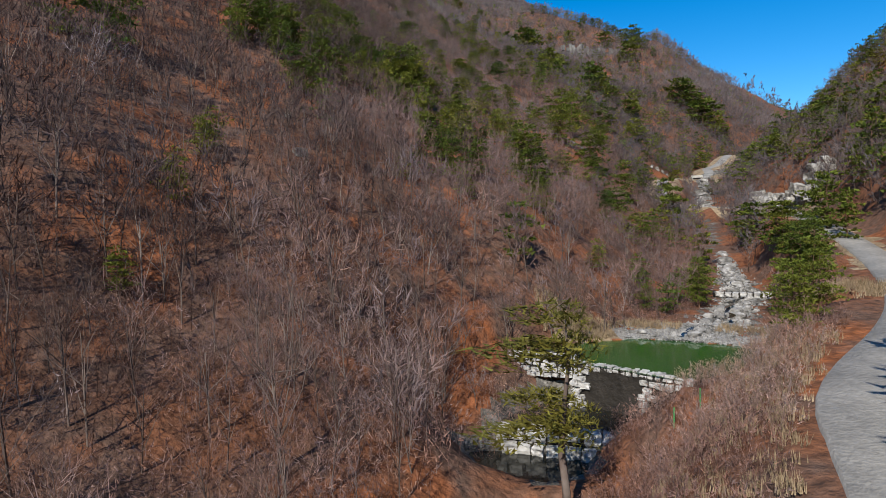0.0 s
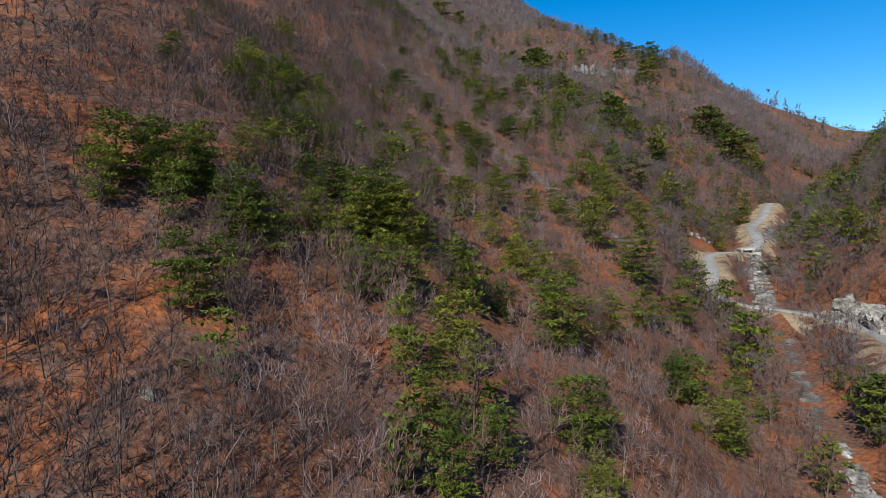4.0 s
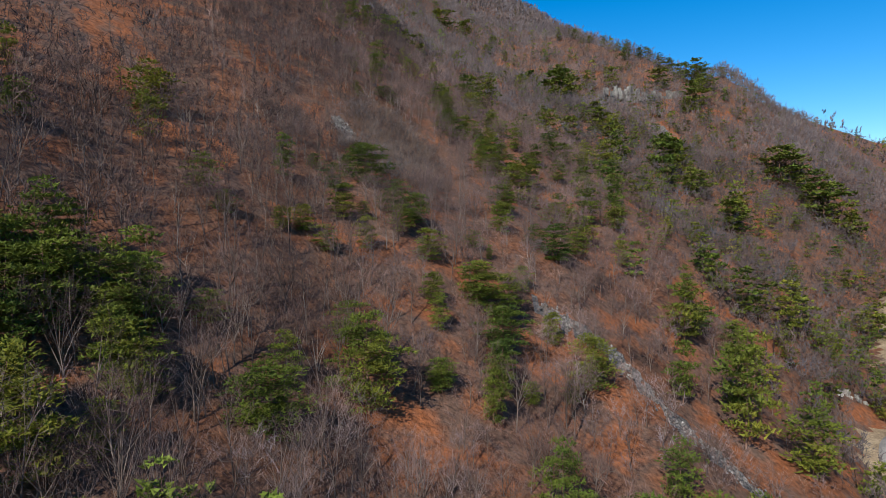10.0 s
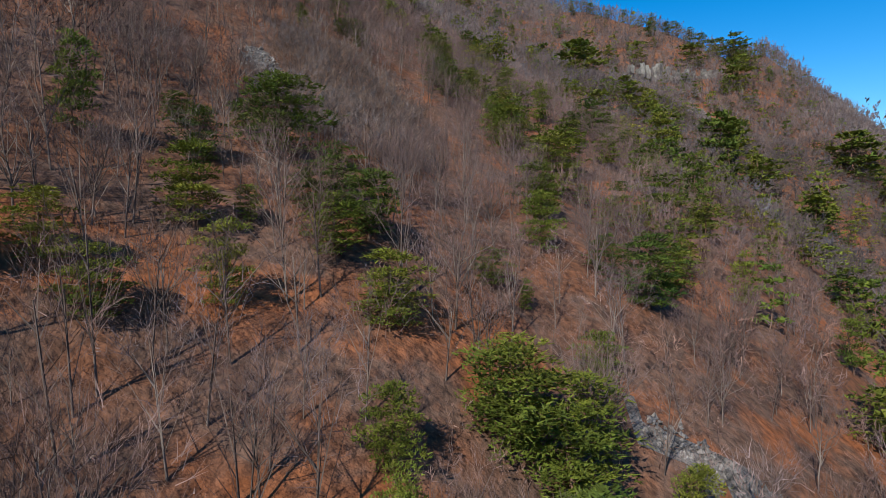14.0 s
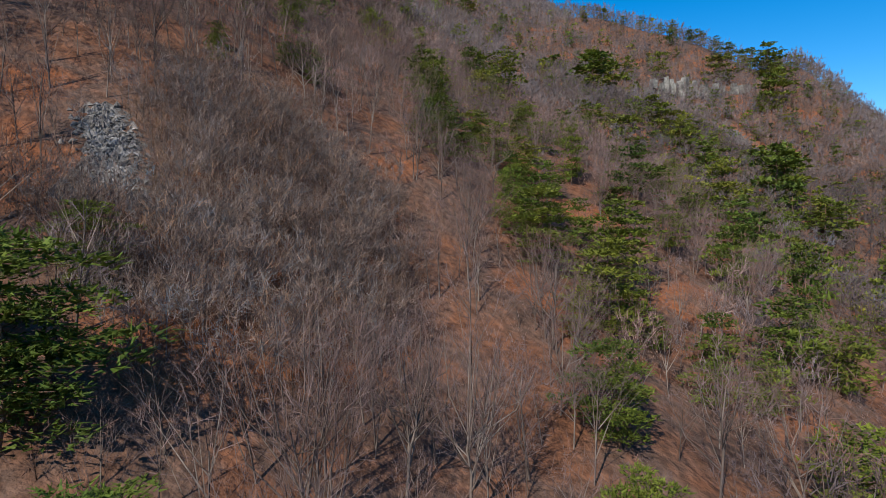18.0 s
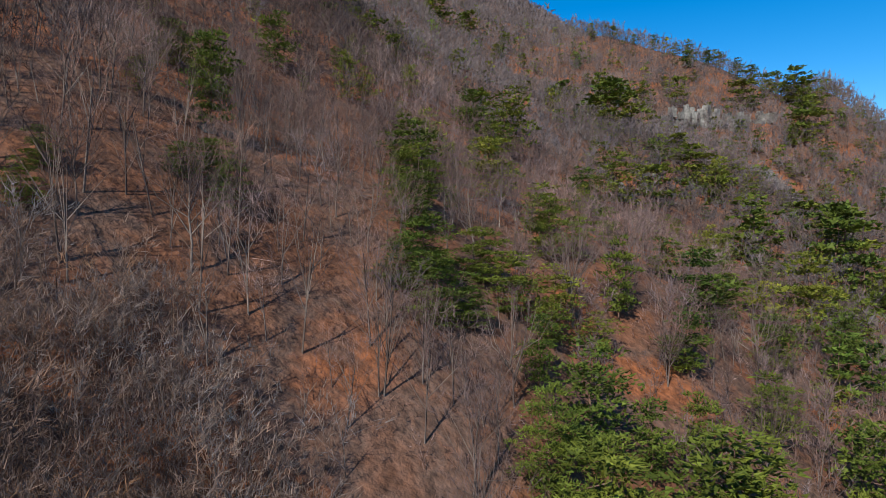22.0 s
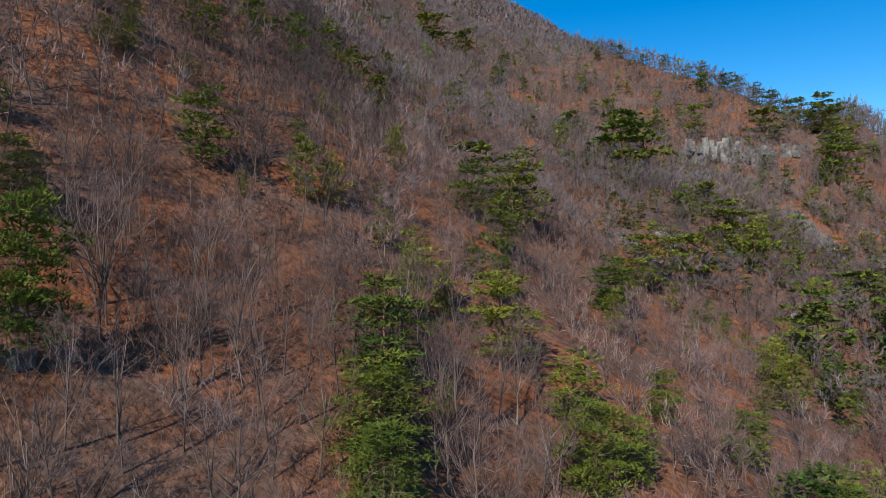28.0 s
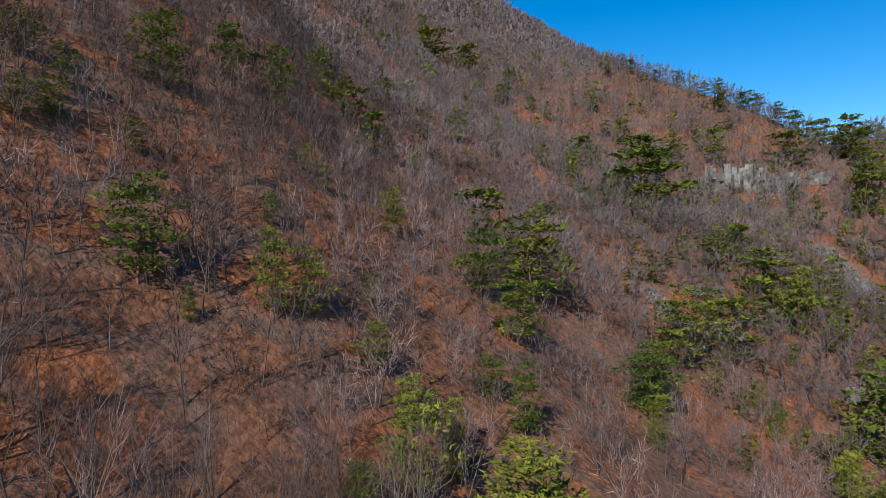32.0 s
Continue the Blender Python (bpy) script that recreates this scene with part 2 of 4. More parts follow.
ROAD = [(7.5, 6, -8.6), (13.8, 19, -7.4), (20, 28.5, -6.6), (33, 45.5, -5.2), (46, 70, -3.2), (55, 95, 0.2), (63, 118, 2.2), (72.5, 138, 3.2), (77, 152, 3.6), (76.5, 164, 4.2), (72, 172, 4.9), (66, 177, 5.4), (61, 182, 7.5), (65, 194, 12.2), (69, 206, 14.6), (74.5, 213, 15.6), (83, 217, 15.6), (91, 225, 17.4), (96, 236, 20), (101, 250, 22), (111, 264, 25), (118, 274, 28.5), (124, 284, 31)]


def dense(points, step=2.0):
    """Points along a smooth line through the given ones."""
    p = np.array(points, float)
    out = []
    q = np.vstack([2 * p[0] - p[1], p, 2 * p[-1] - p[-2]])
    for i in range(1, len(q) - 2):
        n = max(2, int(np.linalg.norm(q[i + 1] - q[i]) / step))
        for k in range(n):
            t = k / n
            out.append(0.5 * (2 * q[i] + (q[i + 1] - q[i - 1]) * t + (2 * q[i - 1] - 5 * q[i] + 4 * q[i + 1] - q[i + 2]) * t * t + (3 * q[i] - q[i - 1] - 3 * q[i + 1] + q[i + 2]) * t**3))
    out.append(p[-1])
    return np.array(out)


ROAD_LINE = dense(ROAD)


def with_road(x, y, z):
    """Cuts and fills the ground for the road's bench."""
    shape = x.shape
    xf, yf, zf = x.ravel(), y.ravel(), z.ravel().copy()
    near = np.where((yf > -20) & (yf < 300) & (xf > -20) & (xf < 150))[0]
    for chunk in np.array_split(near, max(1, len(near) // 4000)):
        d = np.hypot(xf[chunk, None] - ROAD_LINE[None, :, 0], yf[chunk, None] - ROAD_LINE[None, :, 1])
        i = d.argmin(1)
        dm = d[np.arange(len(chunk)), i]
        w = np.where(yf[chunk] < 60, np.clip((13 - dm) / 10.5, 0, 1), np.clip((9 - dm) / 6, 0, 1))
        w = w * w * (3 - 2 * w)
        zf[chunk] = zf[chunk] * (1 - w) + (ROAD_LINE[i, 2] - 0.15) * w
    return zf.reshape(shape)


POND = np.array([(6.5, 54.2), (12, 57.2), (17, 58.8), (21.5, 57), (27.2, 52.6), (30.6, 47.4), (24.5, 44.6), (18, 43.8), (15.6, 43.2), (10, 49)], float)
WATER_Z = -10.5
POOL_A, POOL_A_Z = np.array([(3.2, 43.6), (9.9, 41.4), (12.6, 42.8), (14.9, 46.0), (11.0, 50.0), (7.5, 49.6), (4.5, 46.5)]), -13.75
POOL_B, POOL_B_Z = np.array([(0.8, 42.4), (3.2, 42.3), (8.6, 40.2), (8.2, 37.8), (5.5, 36.2), (2.2, 37.4)]), -15.0


def pond_distance(x, y, outline=POND):
    """Distance to the pond's edge, below zero inside."""
    best, inside = np.full(x.shape, 1e9), np.zeros(x.shape, bool)
    for (ax, ay), (bx, by) in zip(outline, np.roll(outline, -1, 0)):
        t = np.clip(((x - ax) * (bx - ax) + (y - ay) * (by - ay)) / ((bx - ax) ** 2 + (by - ay) ** 2), 0, 1)
        best = np.minimum(best, np.hypot(x - ax - t * (bx - ax), y - ay - t * (by - ay)))
        inside ^= ((ay > y) != (by > y)) & (x < (bx - ax) * (y - ay) / (by - ay + 1e-12) + ax)
    return np.where(inside, -best, best)


def with_pond(x, y, z):
    sd = pond_distance(x, y)
    shore = WATER_Z + 0.12 + 0.11 * np.clip(sd, 0, 9)
    w = np.clip((10 - sd) / 4, 0, 1)
    up = np.where(sd < 0, WATER_Z + np.clip(0.8 * sd, -1.6, 0) - 0.05, z * (1 - w) + np.maximum(z, shore) * w)
    for pool, level in ((POOL_A, POOL_A_Z), (POOL_B, POOL_B_Z)):
        pd = pond_distance(x, y, pool)
        cap = level + np.where(pd < 0, np.maximum(0.9 * pd, -0.5) - 0.05, 0.1 + 0.85 * pd)
        up = np.where((pd < 5) & (sd > (-1.2 if level == POOL_A_Z else -0.3)), np.minimum(up, cap), up)
        up = np.where((pd > 0) & (pd < 2.5) & (x < 9), np.maximum(up, np.minimum(cap, level + 0.5)), up)
    return up


def height(x, y):
    x, y = np.atleast_1d(np.asarray(x, float)), np.atleast_1d(np.asarray(y, float))
    return with_pond(x, y, with_road(x, y, ground_z(x, y)))


def mesh_from(name, verts, faces, mats, index=None, smooth=True):
    me = bpy.data.meshes.new(name)
    me.from_pydata(verts.tolist() if hasattr(verts, "tolist") else verts, [], faces.tolist() if hasattr(faces, "tolist") else faces)
    for m in mats:
        me.materials.append(m)
    if index is not None:
        me.polygons.foreach_set("material_index", np.asarray(index, np.int32))
    me.polygons.foreach_set("use_smooth", np.full(len(me.polygons), smooth))
    me.update()
    return me


def axis_steps(bounds):
    out = []
    for a, b, s in bounds:
        out += list(np.arange(a, b - 1e-6, s))
    return np.array(out + [bounds[-1][1]])


gx = axis_steps([(-3000, -400, 200), (-400, -100, 12), (-100, -10, 1.8), (-10, 46, 0.8), (46, 150, 1.8), (150, 270, 4), (270, 420, 9), (420, 3000, 215)])
gy = axis_steps([(-1200, -60, 60), (-60, 20, 5), (20, 28, 1.6), (28, 76, 0.8), (76, 310, 1.8), (310, 460, 3), (460, 560, 4), (560, 1100, 12), (1100, 3000, 190)])
GX, GY = np.meshgrid(gx, gy)
GZ = height(GX, GY)
nx, ny = len(gx), len(gy)
idx = np.arange(nx * ny).reshape(ny, nx)
quads = np.stack([idx[:-1, :-1], idx[:-1, 1:], idx[1:, 1:], idx[1:, :-1]], -1).reshape(-1, 4)
cx, cy = (GX[:-1, :-1] + GX[1:, 1:]).ravel() / 2, (GY[:-1, :-1] + GY[1:, 1:]).ravel() / 2


def road_distance(x, y):
    out = np.full(x.shape, 99.0)
    near = np.where((y > -30) & (y < 310) & (x > -30) & (x < 160))[0]
    for chunk in np.array_split(near, max(1, len(near) // 4000)):
        out[chunk] = np.hypot(x[chunk, None] - ROAD_LINE[None, :, 0], y[chunk, None] - ROAD_LINE[None, :, 1]).min(1)
    return out


def line_distance(x, y, points):
    p = dense([(a, b, 0) for a, b in points], 2.0)
    out = np.full(x.shape, 99.0)
    lo, hi = p.min(0) - 20, p.max(0) + 20
    near = np.where((x > lo[0]) & (x < hi[0]) & (y > lo[1]) & (y < hi[1]))[0]
    if len(near):
        out[near] = np.hypot(x[near, None] - p[None, :, 0], y[near, None] - p[None, :, 1]).min(1)
    return out


SCREES = [([(12, 189), (17, 187.5), (20.5, 186), (23.6, 181.6), (26.8, 177.1), (30.6, 173.6), (34.2, 170.3), (38, 168.5)], 1.4),
          ([(-20, 220), (-18, 217.5), (-17, 215)], 1.3),
          ([(34.3, 345.6), (36.3, 340.6), (37.7, 335.1)], 1.7),
          ([(93.5, 395), (94.2, 390), (95, 383.8), (93.8, 375)], 2.6)]


def scree_distance(x, y):
    return np.min([line_distance(x, y, p) / w for p, w in SCREES], 0)


jit = np.random.RandomState(3).normal(0, 1, len(cx))
surf = np.zeros(len(cx), int)
rd, pd = road_distance(cx, cy), pond_distance(cx, cy)
sdist = np.abs(cx - spline(cy, SY, SX))
surf[(rd + 0.3 * jit < 2.5) & (cy > 60)] = 2
surf[(rd + jit < 4.8) & (cy > 120)] = 2
surf[(pd < 4.2 + jit) & (pd > 0) & (cy > 55) & (cx > 9)] = 2
surf[(sdist + 0.7 * jit < np.interp(cy, [56, 92, 104, 180, 200], [3.4, 2.8, 0.6, 0.6, 2.4])) & (cy > 56) & (cy < 255)] = 1
surf[(pd < 3.4 + 0.5 * jit) & (cy > 54.5) & (cx > 15.5) & (cx < 29) & (pd > 0)] = 4
surf[(pond_distance(cx, cy, POOL_A) < 1.3) | (pond_distance(cx, cy, POOL_B) < 0.9)] = 1
surf[scree_distance(cx, cy) + 0.25 * jit < 1.0] = 3
ground = new("ground", mesh_from("ground", np.stack([GX, GY, GZ], -1).reshape(-1, 3), quads, [M_LITTER, M_GRAVEL, M_GRASS, M_SCREE, M_BEACH], surf))
tagged(ground, "steep mountainside covered with reddish-brown fallen leaves", "ground", kind="structure")

# the road ribbon
side = np.gradient(ROAD_LINE[:, :2], axis=0)
side = np.stack([side[:, 1], -side[:, 0]], -1) / np.linalg.norm(side, axis=1)[:, None]
cols = [-1.7, -1.6, 0, 1.6, 1.7]
lay_by = 1 + 0.6 * np.exp(-(((ROAD_LINE[:, 1] - 25) / 6) ** 2))
rv = np.concatenate([np.c_[ROAD_LINE[:, :2] + (c * (lay_by if c < 0 else np.ones(len(side))))[:, None] * side, ROAD_LINE[:, 2] + (0.06 if abs(c) < 1.65 else -0.3) + (0.03 if c == 0 else 0)][:, None] for c in cols], 1)
n_r = len(ROAD_LINE)
ri = np.arange(n_r * 5).reshape(n_r, 5)
rq = np.stack([ri[:-1, :-1], ri[:-1, 1:], ri[1:, 1:], ri[1:, :-1]], -1).reshape(-1, 4)
tagged(new("road", mesh_from("road", rv.reshape(-1, 3), rq, [M_ROAD])), "narrow pale concrete mountain road winding up the valley", "road", kind="structure")

# water
wv = np.c_[np.vstack([POND.mean(0), POND + (POND - POND.mean(0)) * 0.06]), np.full(len(POND) + 1, WATER_Z)]
wf = [(0, i + 1, (i + 1) % len(POND) + 1) for i in range(len(POND))]
tagged(new("water_pond", mesh_from("water_pond", wv, np.array(wf), [M_WATER])), "still dark green water of the dammed pond", "pond", kind="structure")
for pool, level, label in ((POOL_A, POOL_A_Z, "dark pool of water below the dam"), (POOL_B, POOL_B_Z, "dark shallow water below the stone weir")):
    pv = np.c_[np.vstack([pool.mean(0), pool + (pool - pool.mean(0)) * 0.08]), np.full(len(pool) + 1, level)]
    pf = np.array([(0, i + 1, (i + 1) % len(pool) + 1) for i in range(len(pool))])
    tagged(new("water_pool", mesh_from("water_pool", pv, pf, [M_POOL])), label, "pool", kind="structure")


sy = np.arange(58, 103, 1.0)
sx = spline(sy, SY, SX) + 0.7 * np.sin(sy / 3.3) + 0.5 * np.sin(sy / 1.7)
half = np.maximum(0.03, 0.12 + 0.25 * np.sin(sy / 1.3))
sz = np.maximum.accumulate(height(sx, sy)) + 0.1
sv = np.concatenate([np.stack([sx - half, sy, sz], -1), np.stack([sx + half, sy, sz], -1)])
k = np.arange(len(sy) - 1)
tagged(new("water_stream", mesh_from("water_stream", sv, np.stack([k, k + len(sy), k + 1 + len(sy), k + 1], -1), [M_POOL])), "dark shallow stream running between pale stones", "stream", kind="structure")


# ---- trees ----
def tube(path, radii, sides):
    """Verts and quads of a tapered tube."""
    path = np.asarray(path, float)
    ang = np.arange(sides) * 2 * np.pi / sides
    v, fc = [], []
    for i, (p, r) in enumerate(zip(path, radii)):
        d = path[min(i + 1, len(path) - 1)] - path[max(i - 1, 0)]
        d /= np.linalg.norm(d) + 1e-9
        a = np.cross(d, (0.31, 0.95, 0.05)); a /= np.linalg.norm(a) + 1e-9
        b = np.cross(d, a)
        v += [p + r * (np.cos(t) * a + np.sin(t) * b) for t in ang]
    for i in range(len(path) - 1):
        for k in range(sides):
            a, b = i * sides + k, i * sides + (k + 1) % sides
            fc.append((a, b, b + sides)); fc.append((a, b + sides, a + sides))
    return np.array(v), np.array(fc)


def joined(parts):
    vs, fs, n = [], [], 0
    for v, fc in parts:
        vs.append(v); fs.append(fc + n); n += len(v)
    return np.concatenate(vs), np.concatenate(fs)


def bare_tree(seed, h=9.0, limbs=8, twigs=150, sides=5, spread=0.36, width=0.0016, flat=False, forked=False):
    """Vase-shaped leafless tree: trunk with fanning limbs, and a dome of twigs as thin blades."""
    r = np.random.RandomState(seed)
    lean = r.normal(0, 0.07, 2)
    top = r.uniform(0.5, 0.75)
    k5 = 2 if flat else 5
    zt = np.linspace(0, 1, k5)
    trunk = np.stack([lean[0] * h * zt**1.5 + r.normal(0, 0.015 * h, k5) * zt, lean[1] * h * zt**1.5 + r.normal(0, 0.015 * h, k5) * zt, h * top * zt], -1)
    trunk[0, 2] = -0.5
    solid, runs = [tube(trunk, 0.0095 * h * (1.0 - 0.6 * zt), sides)], []
    for i in range(limbs):
        t = r.uniform(0.3, 1.0)
        base = np.array([np.interp(t, zt, trunk[:, k]) for k in range(3)])
        a = i * 2.4 + r.uniform(-0.5, 0.5)
        q = math.sqrt((i + 0.5) / limbs)
        out = np.array([np.cos(a), np.sin(a), 0]) * h * spread * q * r.uniform(0.8, 1.1)
        tip = np.array([trunk[-1, 0], trunk[-1, 1], 0]) + out
        tip[2] = h * (0.50 + 0.40 * math.sqrt(max(0.0, 1 - (0.9 * q) ** 2))) * r.uniform(0.9, 1.08)
        tip[2] = max(tip[2], base[2] + 0.08 * h)
        mid = base * 0.5 + tip * 0.5 + out * 0.14 - np.array([0, 0, 0.04 * h]) + r.normal(0, 0.012 * h, 3)
        if flat:
            sd = np.cross(tip - base, r.normal(0, 1, 3)); sd *= 0.004 * h / (np.linalg.norm(sd) + 1e-9)
            solid.append((np.array([base - sd, base + sd, tip]), np.array([(0, 1, 2)])))
        else:
            solid.append(tube([base, mid, tip], [0.0055 * h * (1.4 - t), 0.0032 * h, 0.001 * h], 3))
        runs += [(base, mid), (mid, tip), (mid, tip), (mid, tip)]
    tv, tf = [], []
    heart = np.array([trunk[-1, 0], trunk[-1, 1], 0.3 * h])
    for i in range(twigs):
        a, b = runs[r.randint(len(runs))]
        s = a + (b - a) * r.uniform(0.15, 1.05) + r.normal(0, 0.02 * h, 3)
        d = (s - heart) / (np.linalg.norm(s - heart) + 1e-9) + r.normal(0, 0.6, 3) + np.array([0, 0, 0.15])
        d *= h * r.uniform(0.07, 0.18) / np.linalg.norm(d)
        sd = np.cross(d, r.normal(0, 1, 3)); sd *= width * h * r.uniform(0.6, 1.4) / (np.linalg.norm(sd) + 1e-9)
        n = len(tv)
        tv += [s - sd, s + sd, s + d]
        tf += [(n, n + 1, n + 2)]
        for k in range(2 if forked else 0):
            p, e = s + d * r.uniform(0.25, 0.6), d * r.uniform(0.4, 0.65) + r.normal(0, 0.024 * h, 3)
            n = len(tv)
            tv += [p - 0.6 * sd, p + 0.6 * sd, p + e]
            tf += [(n, n + 1, n + 2)]
    return joined(solid), (np.array(tv), np.array(tf))


def pine_tree(seed, h=9.0, whorls=7, pads=5, tufts=15, bare=0.2, blade=0.24, wide=0.36, fine=0.8):
    """A mountain pine: bent trunk and flat, spreading layers of needle tufts."""
    r = np.random.RandomState(seed)
    zt = np.linspace(0, 1, 6)
    bend = r.normal(0, 0.05, 2)
    trunk = np.stack([h * (bend[0] * np.sin(zt * 3) + r.normal(0, 0.008, 6)), h * (bend[1] * np.sin(zt * 2.5) + r.normal(0, 0.008, 6)), h * 0.95 * zt], -1)
    trunk[0, 2] = -0.5
    solid = [tube(trunk, 0.015 * h * (1.0 - 0.88 * zt), 5)]
    tv, tf = [], []
    squash = r.uniform(0.65, 1.2, 8)
    for w in range(whorls):
        t = bare + (1 - bare) * (w + r.uniform(-0.25, 0.25)) / (whorls - 0.6)
        t = min(max(t, bare * 0.8), 1.0)
        base = np.array([np.interp(t, zt, trunk[:, k]) for k in range(3)])
        q = (t - bare) / (1 - bare)
        prof = wide * h * (0.62 + 0.75 * q if q < 0.45 else 0.96 - 0.75 * ((q - 0.45) / 0.55) ** 1.5)
        k_n = max(3, int(round(pads * (1.2 - 0.5 * t))))
        for k in range(k_n):
            a = w * 1.7 + k * 2 * np.pi / k_n + r.uniform(-0.5, 0.5)
            root = base + np.array([0, 0, r.normal(0, 0.035 * h)])
            L = prof * r.uniform(0.5, 1.2) * squash[int(a / 0.7854) % 8]
            tip = root + np.array([np.cos(a) * L, np.sin(a) * L, L * r.uniform(-0.12, 0.3)])
            if L > 0.12 * h:
                solid.append(tube([root, tip], [0.005 * h, 0.0012 * h], 3))
            size = 0.10 * h * r.uniform(0.7, 1.35)
            for c in (1.0, 0.52):
                if c < 1 and L < 0.1 * h:
                    continue
                cen = root + (tip - root) * c
                for j in range(tufts if c == 1.0 else tufts * 2 // 3):
                    u, g = r.uniform(0, 6.283), math.sqrt(r.uniform(0, 1))
                    p = cen + np.array([np.cos(u) * g, np.sin(u) * g, 0.30 * (1 - g * g) + r.normal(0, 0.08)]) * size * 1.25
                    way = np.array([np.cos(u) * (0.4 + g), np.sin(u) * (0.4 + g), 0.45]) + r.normal(0, 0.35, 3)
                    for m in range(2):
                        d = way + r.normal(0, 0.45, 3)
                        d *= size * fine * r.uniform(0.7, 1.2) / np.linalg.norm(d)
                        sd = np.cross(d, r.normal(0, 1, 3) * 0.5 + np.array([0, 0, 1.0])); sd *= size * blade * r.uniform(0.7, 1.3) / (np.linalg.norm(sd) + 1e-9)
                        n = len(tv)
                        tv += [p - d * 0.35 - sd, p - d * 0.35 + sd, p + d * 0.65]
                        tf += [(n, n + 1, n + 2)]
    return joined(solid), (np.array(tv), np.array(tf))


def spin(v, angle, sx, sz):
    c, s = math.cos(angle), math.sin(angle)
    return np.stack([(v[:, 0] * c - v[:, 1] * s) * sx, (v[:, 0] * s + v[:, 1] * c) * sx, v[:, 2] * sz], -1)


def shade_tone(x, y, r):
    """Tone by place: left slope's shade painted in, far flank darker, foreground lighter."""
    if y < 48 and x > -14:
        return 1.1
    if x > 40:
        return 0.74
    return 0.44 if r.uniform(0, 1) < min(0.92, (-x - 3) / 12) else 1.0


def woodland(name, label, kinds, places, mats, category="trees", vary=0.2, side_shade=False):
    """Many trees in one mesh: kinds are (solid, foliage) pairs; places rows of x, y, scale."""
    r = np.random.RandomState(len(places))
    vs, fs, mi, tint, n = [], [], [], [], 0
    z = height(places[:, 0], places[:, 1])
    for (x, y, s), z0 in zip(places, z):
        kind = kinds[r.randint(len(kinds))]
        a, sz = r.uniform(0, 6.28), s * r.uniform(0.85, 1.15)
        # the tone also takes in the shade painted by place
        tone, warm = math.exp(max(-0.45, min(0.3, r.normal(0, vary)))) * (shade_tone(x, y, r) if side_shade else 1.0), r.normal(0, 0.35 * vary)
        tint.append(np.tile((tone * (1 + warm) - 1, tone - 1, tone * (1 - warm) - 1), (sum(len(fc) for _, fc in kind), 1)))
        for k, (v, fc) in enumerate(kind):
            vs.append(spin(v, a, s, sz) + (x, y, z0)); fs.append(fc + n); n += len(v)
            mi.append(np.full(len(fc), k, np.int32))
    v, fc = np.concatenate(vs).astype(np.float32), np.concatenate(fs).astype(np.int32)
    me = bpy.data.meshes.new(name)
    me.vertices.add(len(v)); me.vertices.foreach_set("co", v.ravel())
    me.loops.add(len(fc) * 3); me.loops.foreach_set("vertex_index", fc.ravel())
    me.polygons.add(len(fc)); me.polygons.foreach_set("loop_start", np.arange(0, len(fc) * 3, 3, dtype=np.int32))
    for m in mats:
        me.materials.append(m)
    me.polygons.foreach_set("material_index", np.concatenate(mi))
    me.attributes.new("tint", "FLOAT_VECTOR", "FACE").data.foreach_set("vector", np.concatenate(tint).astype(np.float32).ravel())
    me.update(calc_edges=True)
    return tagged(new(name, me), label, category, kind="stuff")


def brush_patch(x, y, u):
    ragged = 0.22 * np.sin(x * 1.1 + y * 0.4) * np.sin(y * 0.8 - x * 0.3) + 0.35 * np.asarray(u)
    return np.hypot((x + 10.5) / 9.5, (y - 219) / 14.5) + ragged < 1.1


def near_road(x, y, u):
    return (road_distance(x, y) > 1.9) & (pond_distance(x, y) > 1.0)


def scatter(n, x0, x1, y0, y1, seed, keep=None, size=(0.7, 1.3)):
    r = np.random.RandomState(seed)
    p = np.stack([r.uniform(x0, x1, n), r.uniform(y0, y1, n), r.uniform(*size, n)], -1)
    xs = spline(p[:, 1], SY, SX)
    d = p[:, 0] - xs
    ok = (np.abs(d) > (4 if keep is near_road else np.where(p[:, 1] > 100, 2.8, np.where(p[:, 1] < 37, 2.5, 6.5)))) | (p[:, 1] > 285)
    dr = np.array([np.hypot(ROAD_LINE[:, 0] - a, ROAD_LINE[:, 1] - b).min() for a, b, _ in p])
    ok &= dr > (3.2 if keep is near_road else 6)
    if keep is not near_road:
        damp = (pond_distance(p[:, 0], p[:, 1]) < 2.5) | (pond_distance(p[:, 0], p[:, 1], POOL_A) < 2.5) | (pond_distance(p[:, 0], p[:, 1], POOL_B) < 2.5)
        ok &= ~((p[:, 1] < 62) & (d > -8) & (d < 22) & (damp | (d > 0)))
        ok &= scree_distance(p[:, 0], p[:, 1]) > 1.25
        ok &= ~(brush_patch(p[:, 0], p[:, 1], 0) & (keep is not brush_patch))
    if keep is not None:
        ok &= keep(p[:, 0], p[:, 1], r.uniform(0, 1, n))
    return p[ok]


def thin(p, cell):
    """At most one tree in each cell of the plan."""
    _, k = np.unique(np.floor(p[:, :2] / cell).astype(int), axis=0, return_index=True)
    return p[np.sort(k)]


def path_clear(x, y, z, h):
    """True where a tree of height h keeps clear of the flight line."""
    px = np.array([m.translation[:] for _, m in PATH])
    yy = np.clip(y, px[0, 1], px[-1, 1])
    zc, xc = np.interp(yy, px[:, 1], px[:, 2]), np.interp(yy, px[:, 1], px[:, 0])
    return (np.abs(x - xc) > 5) | (z + h < zc - 3) | (y < px[0, 1] - 6) | (y > px[-1, 1] + 8)


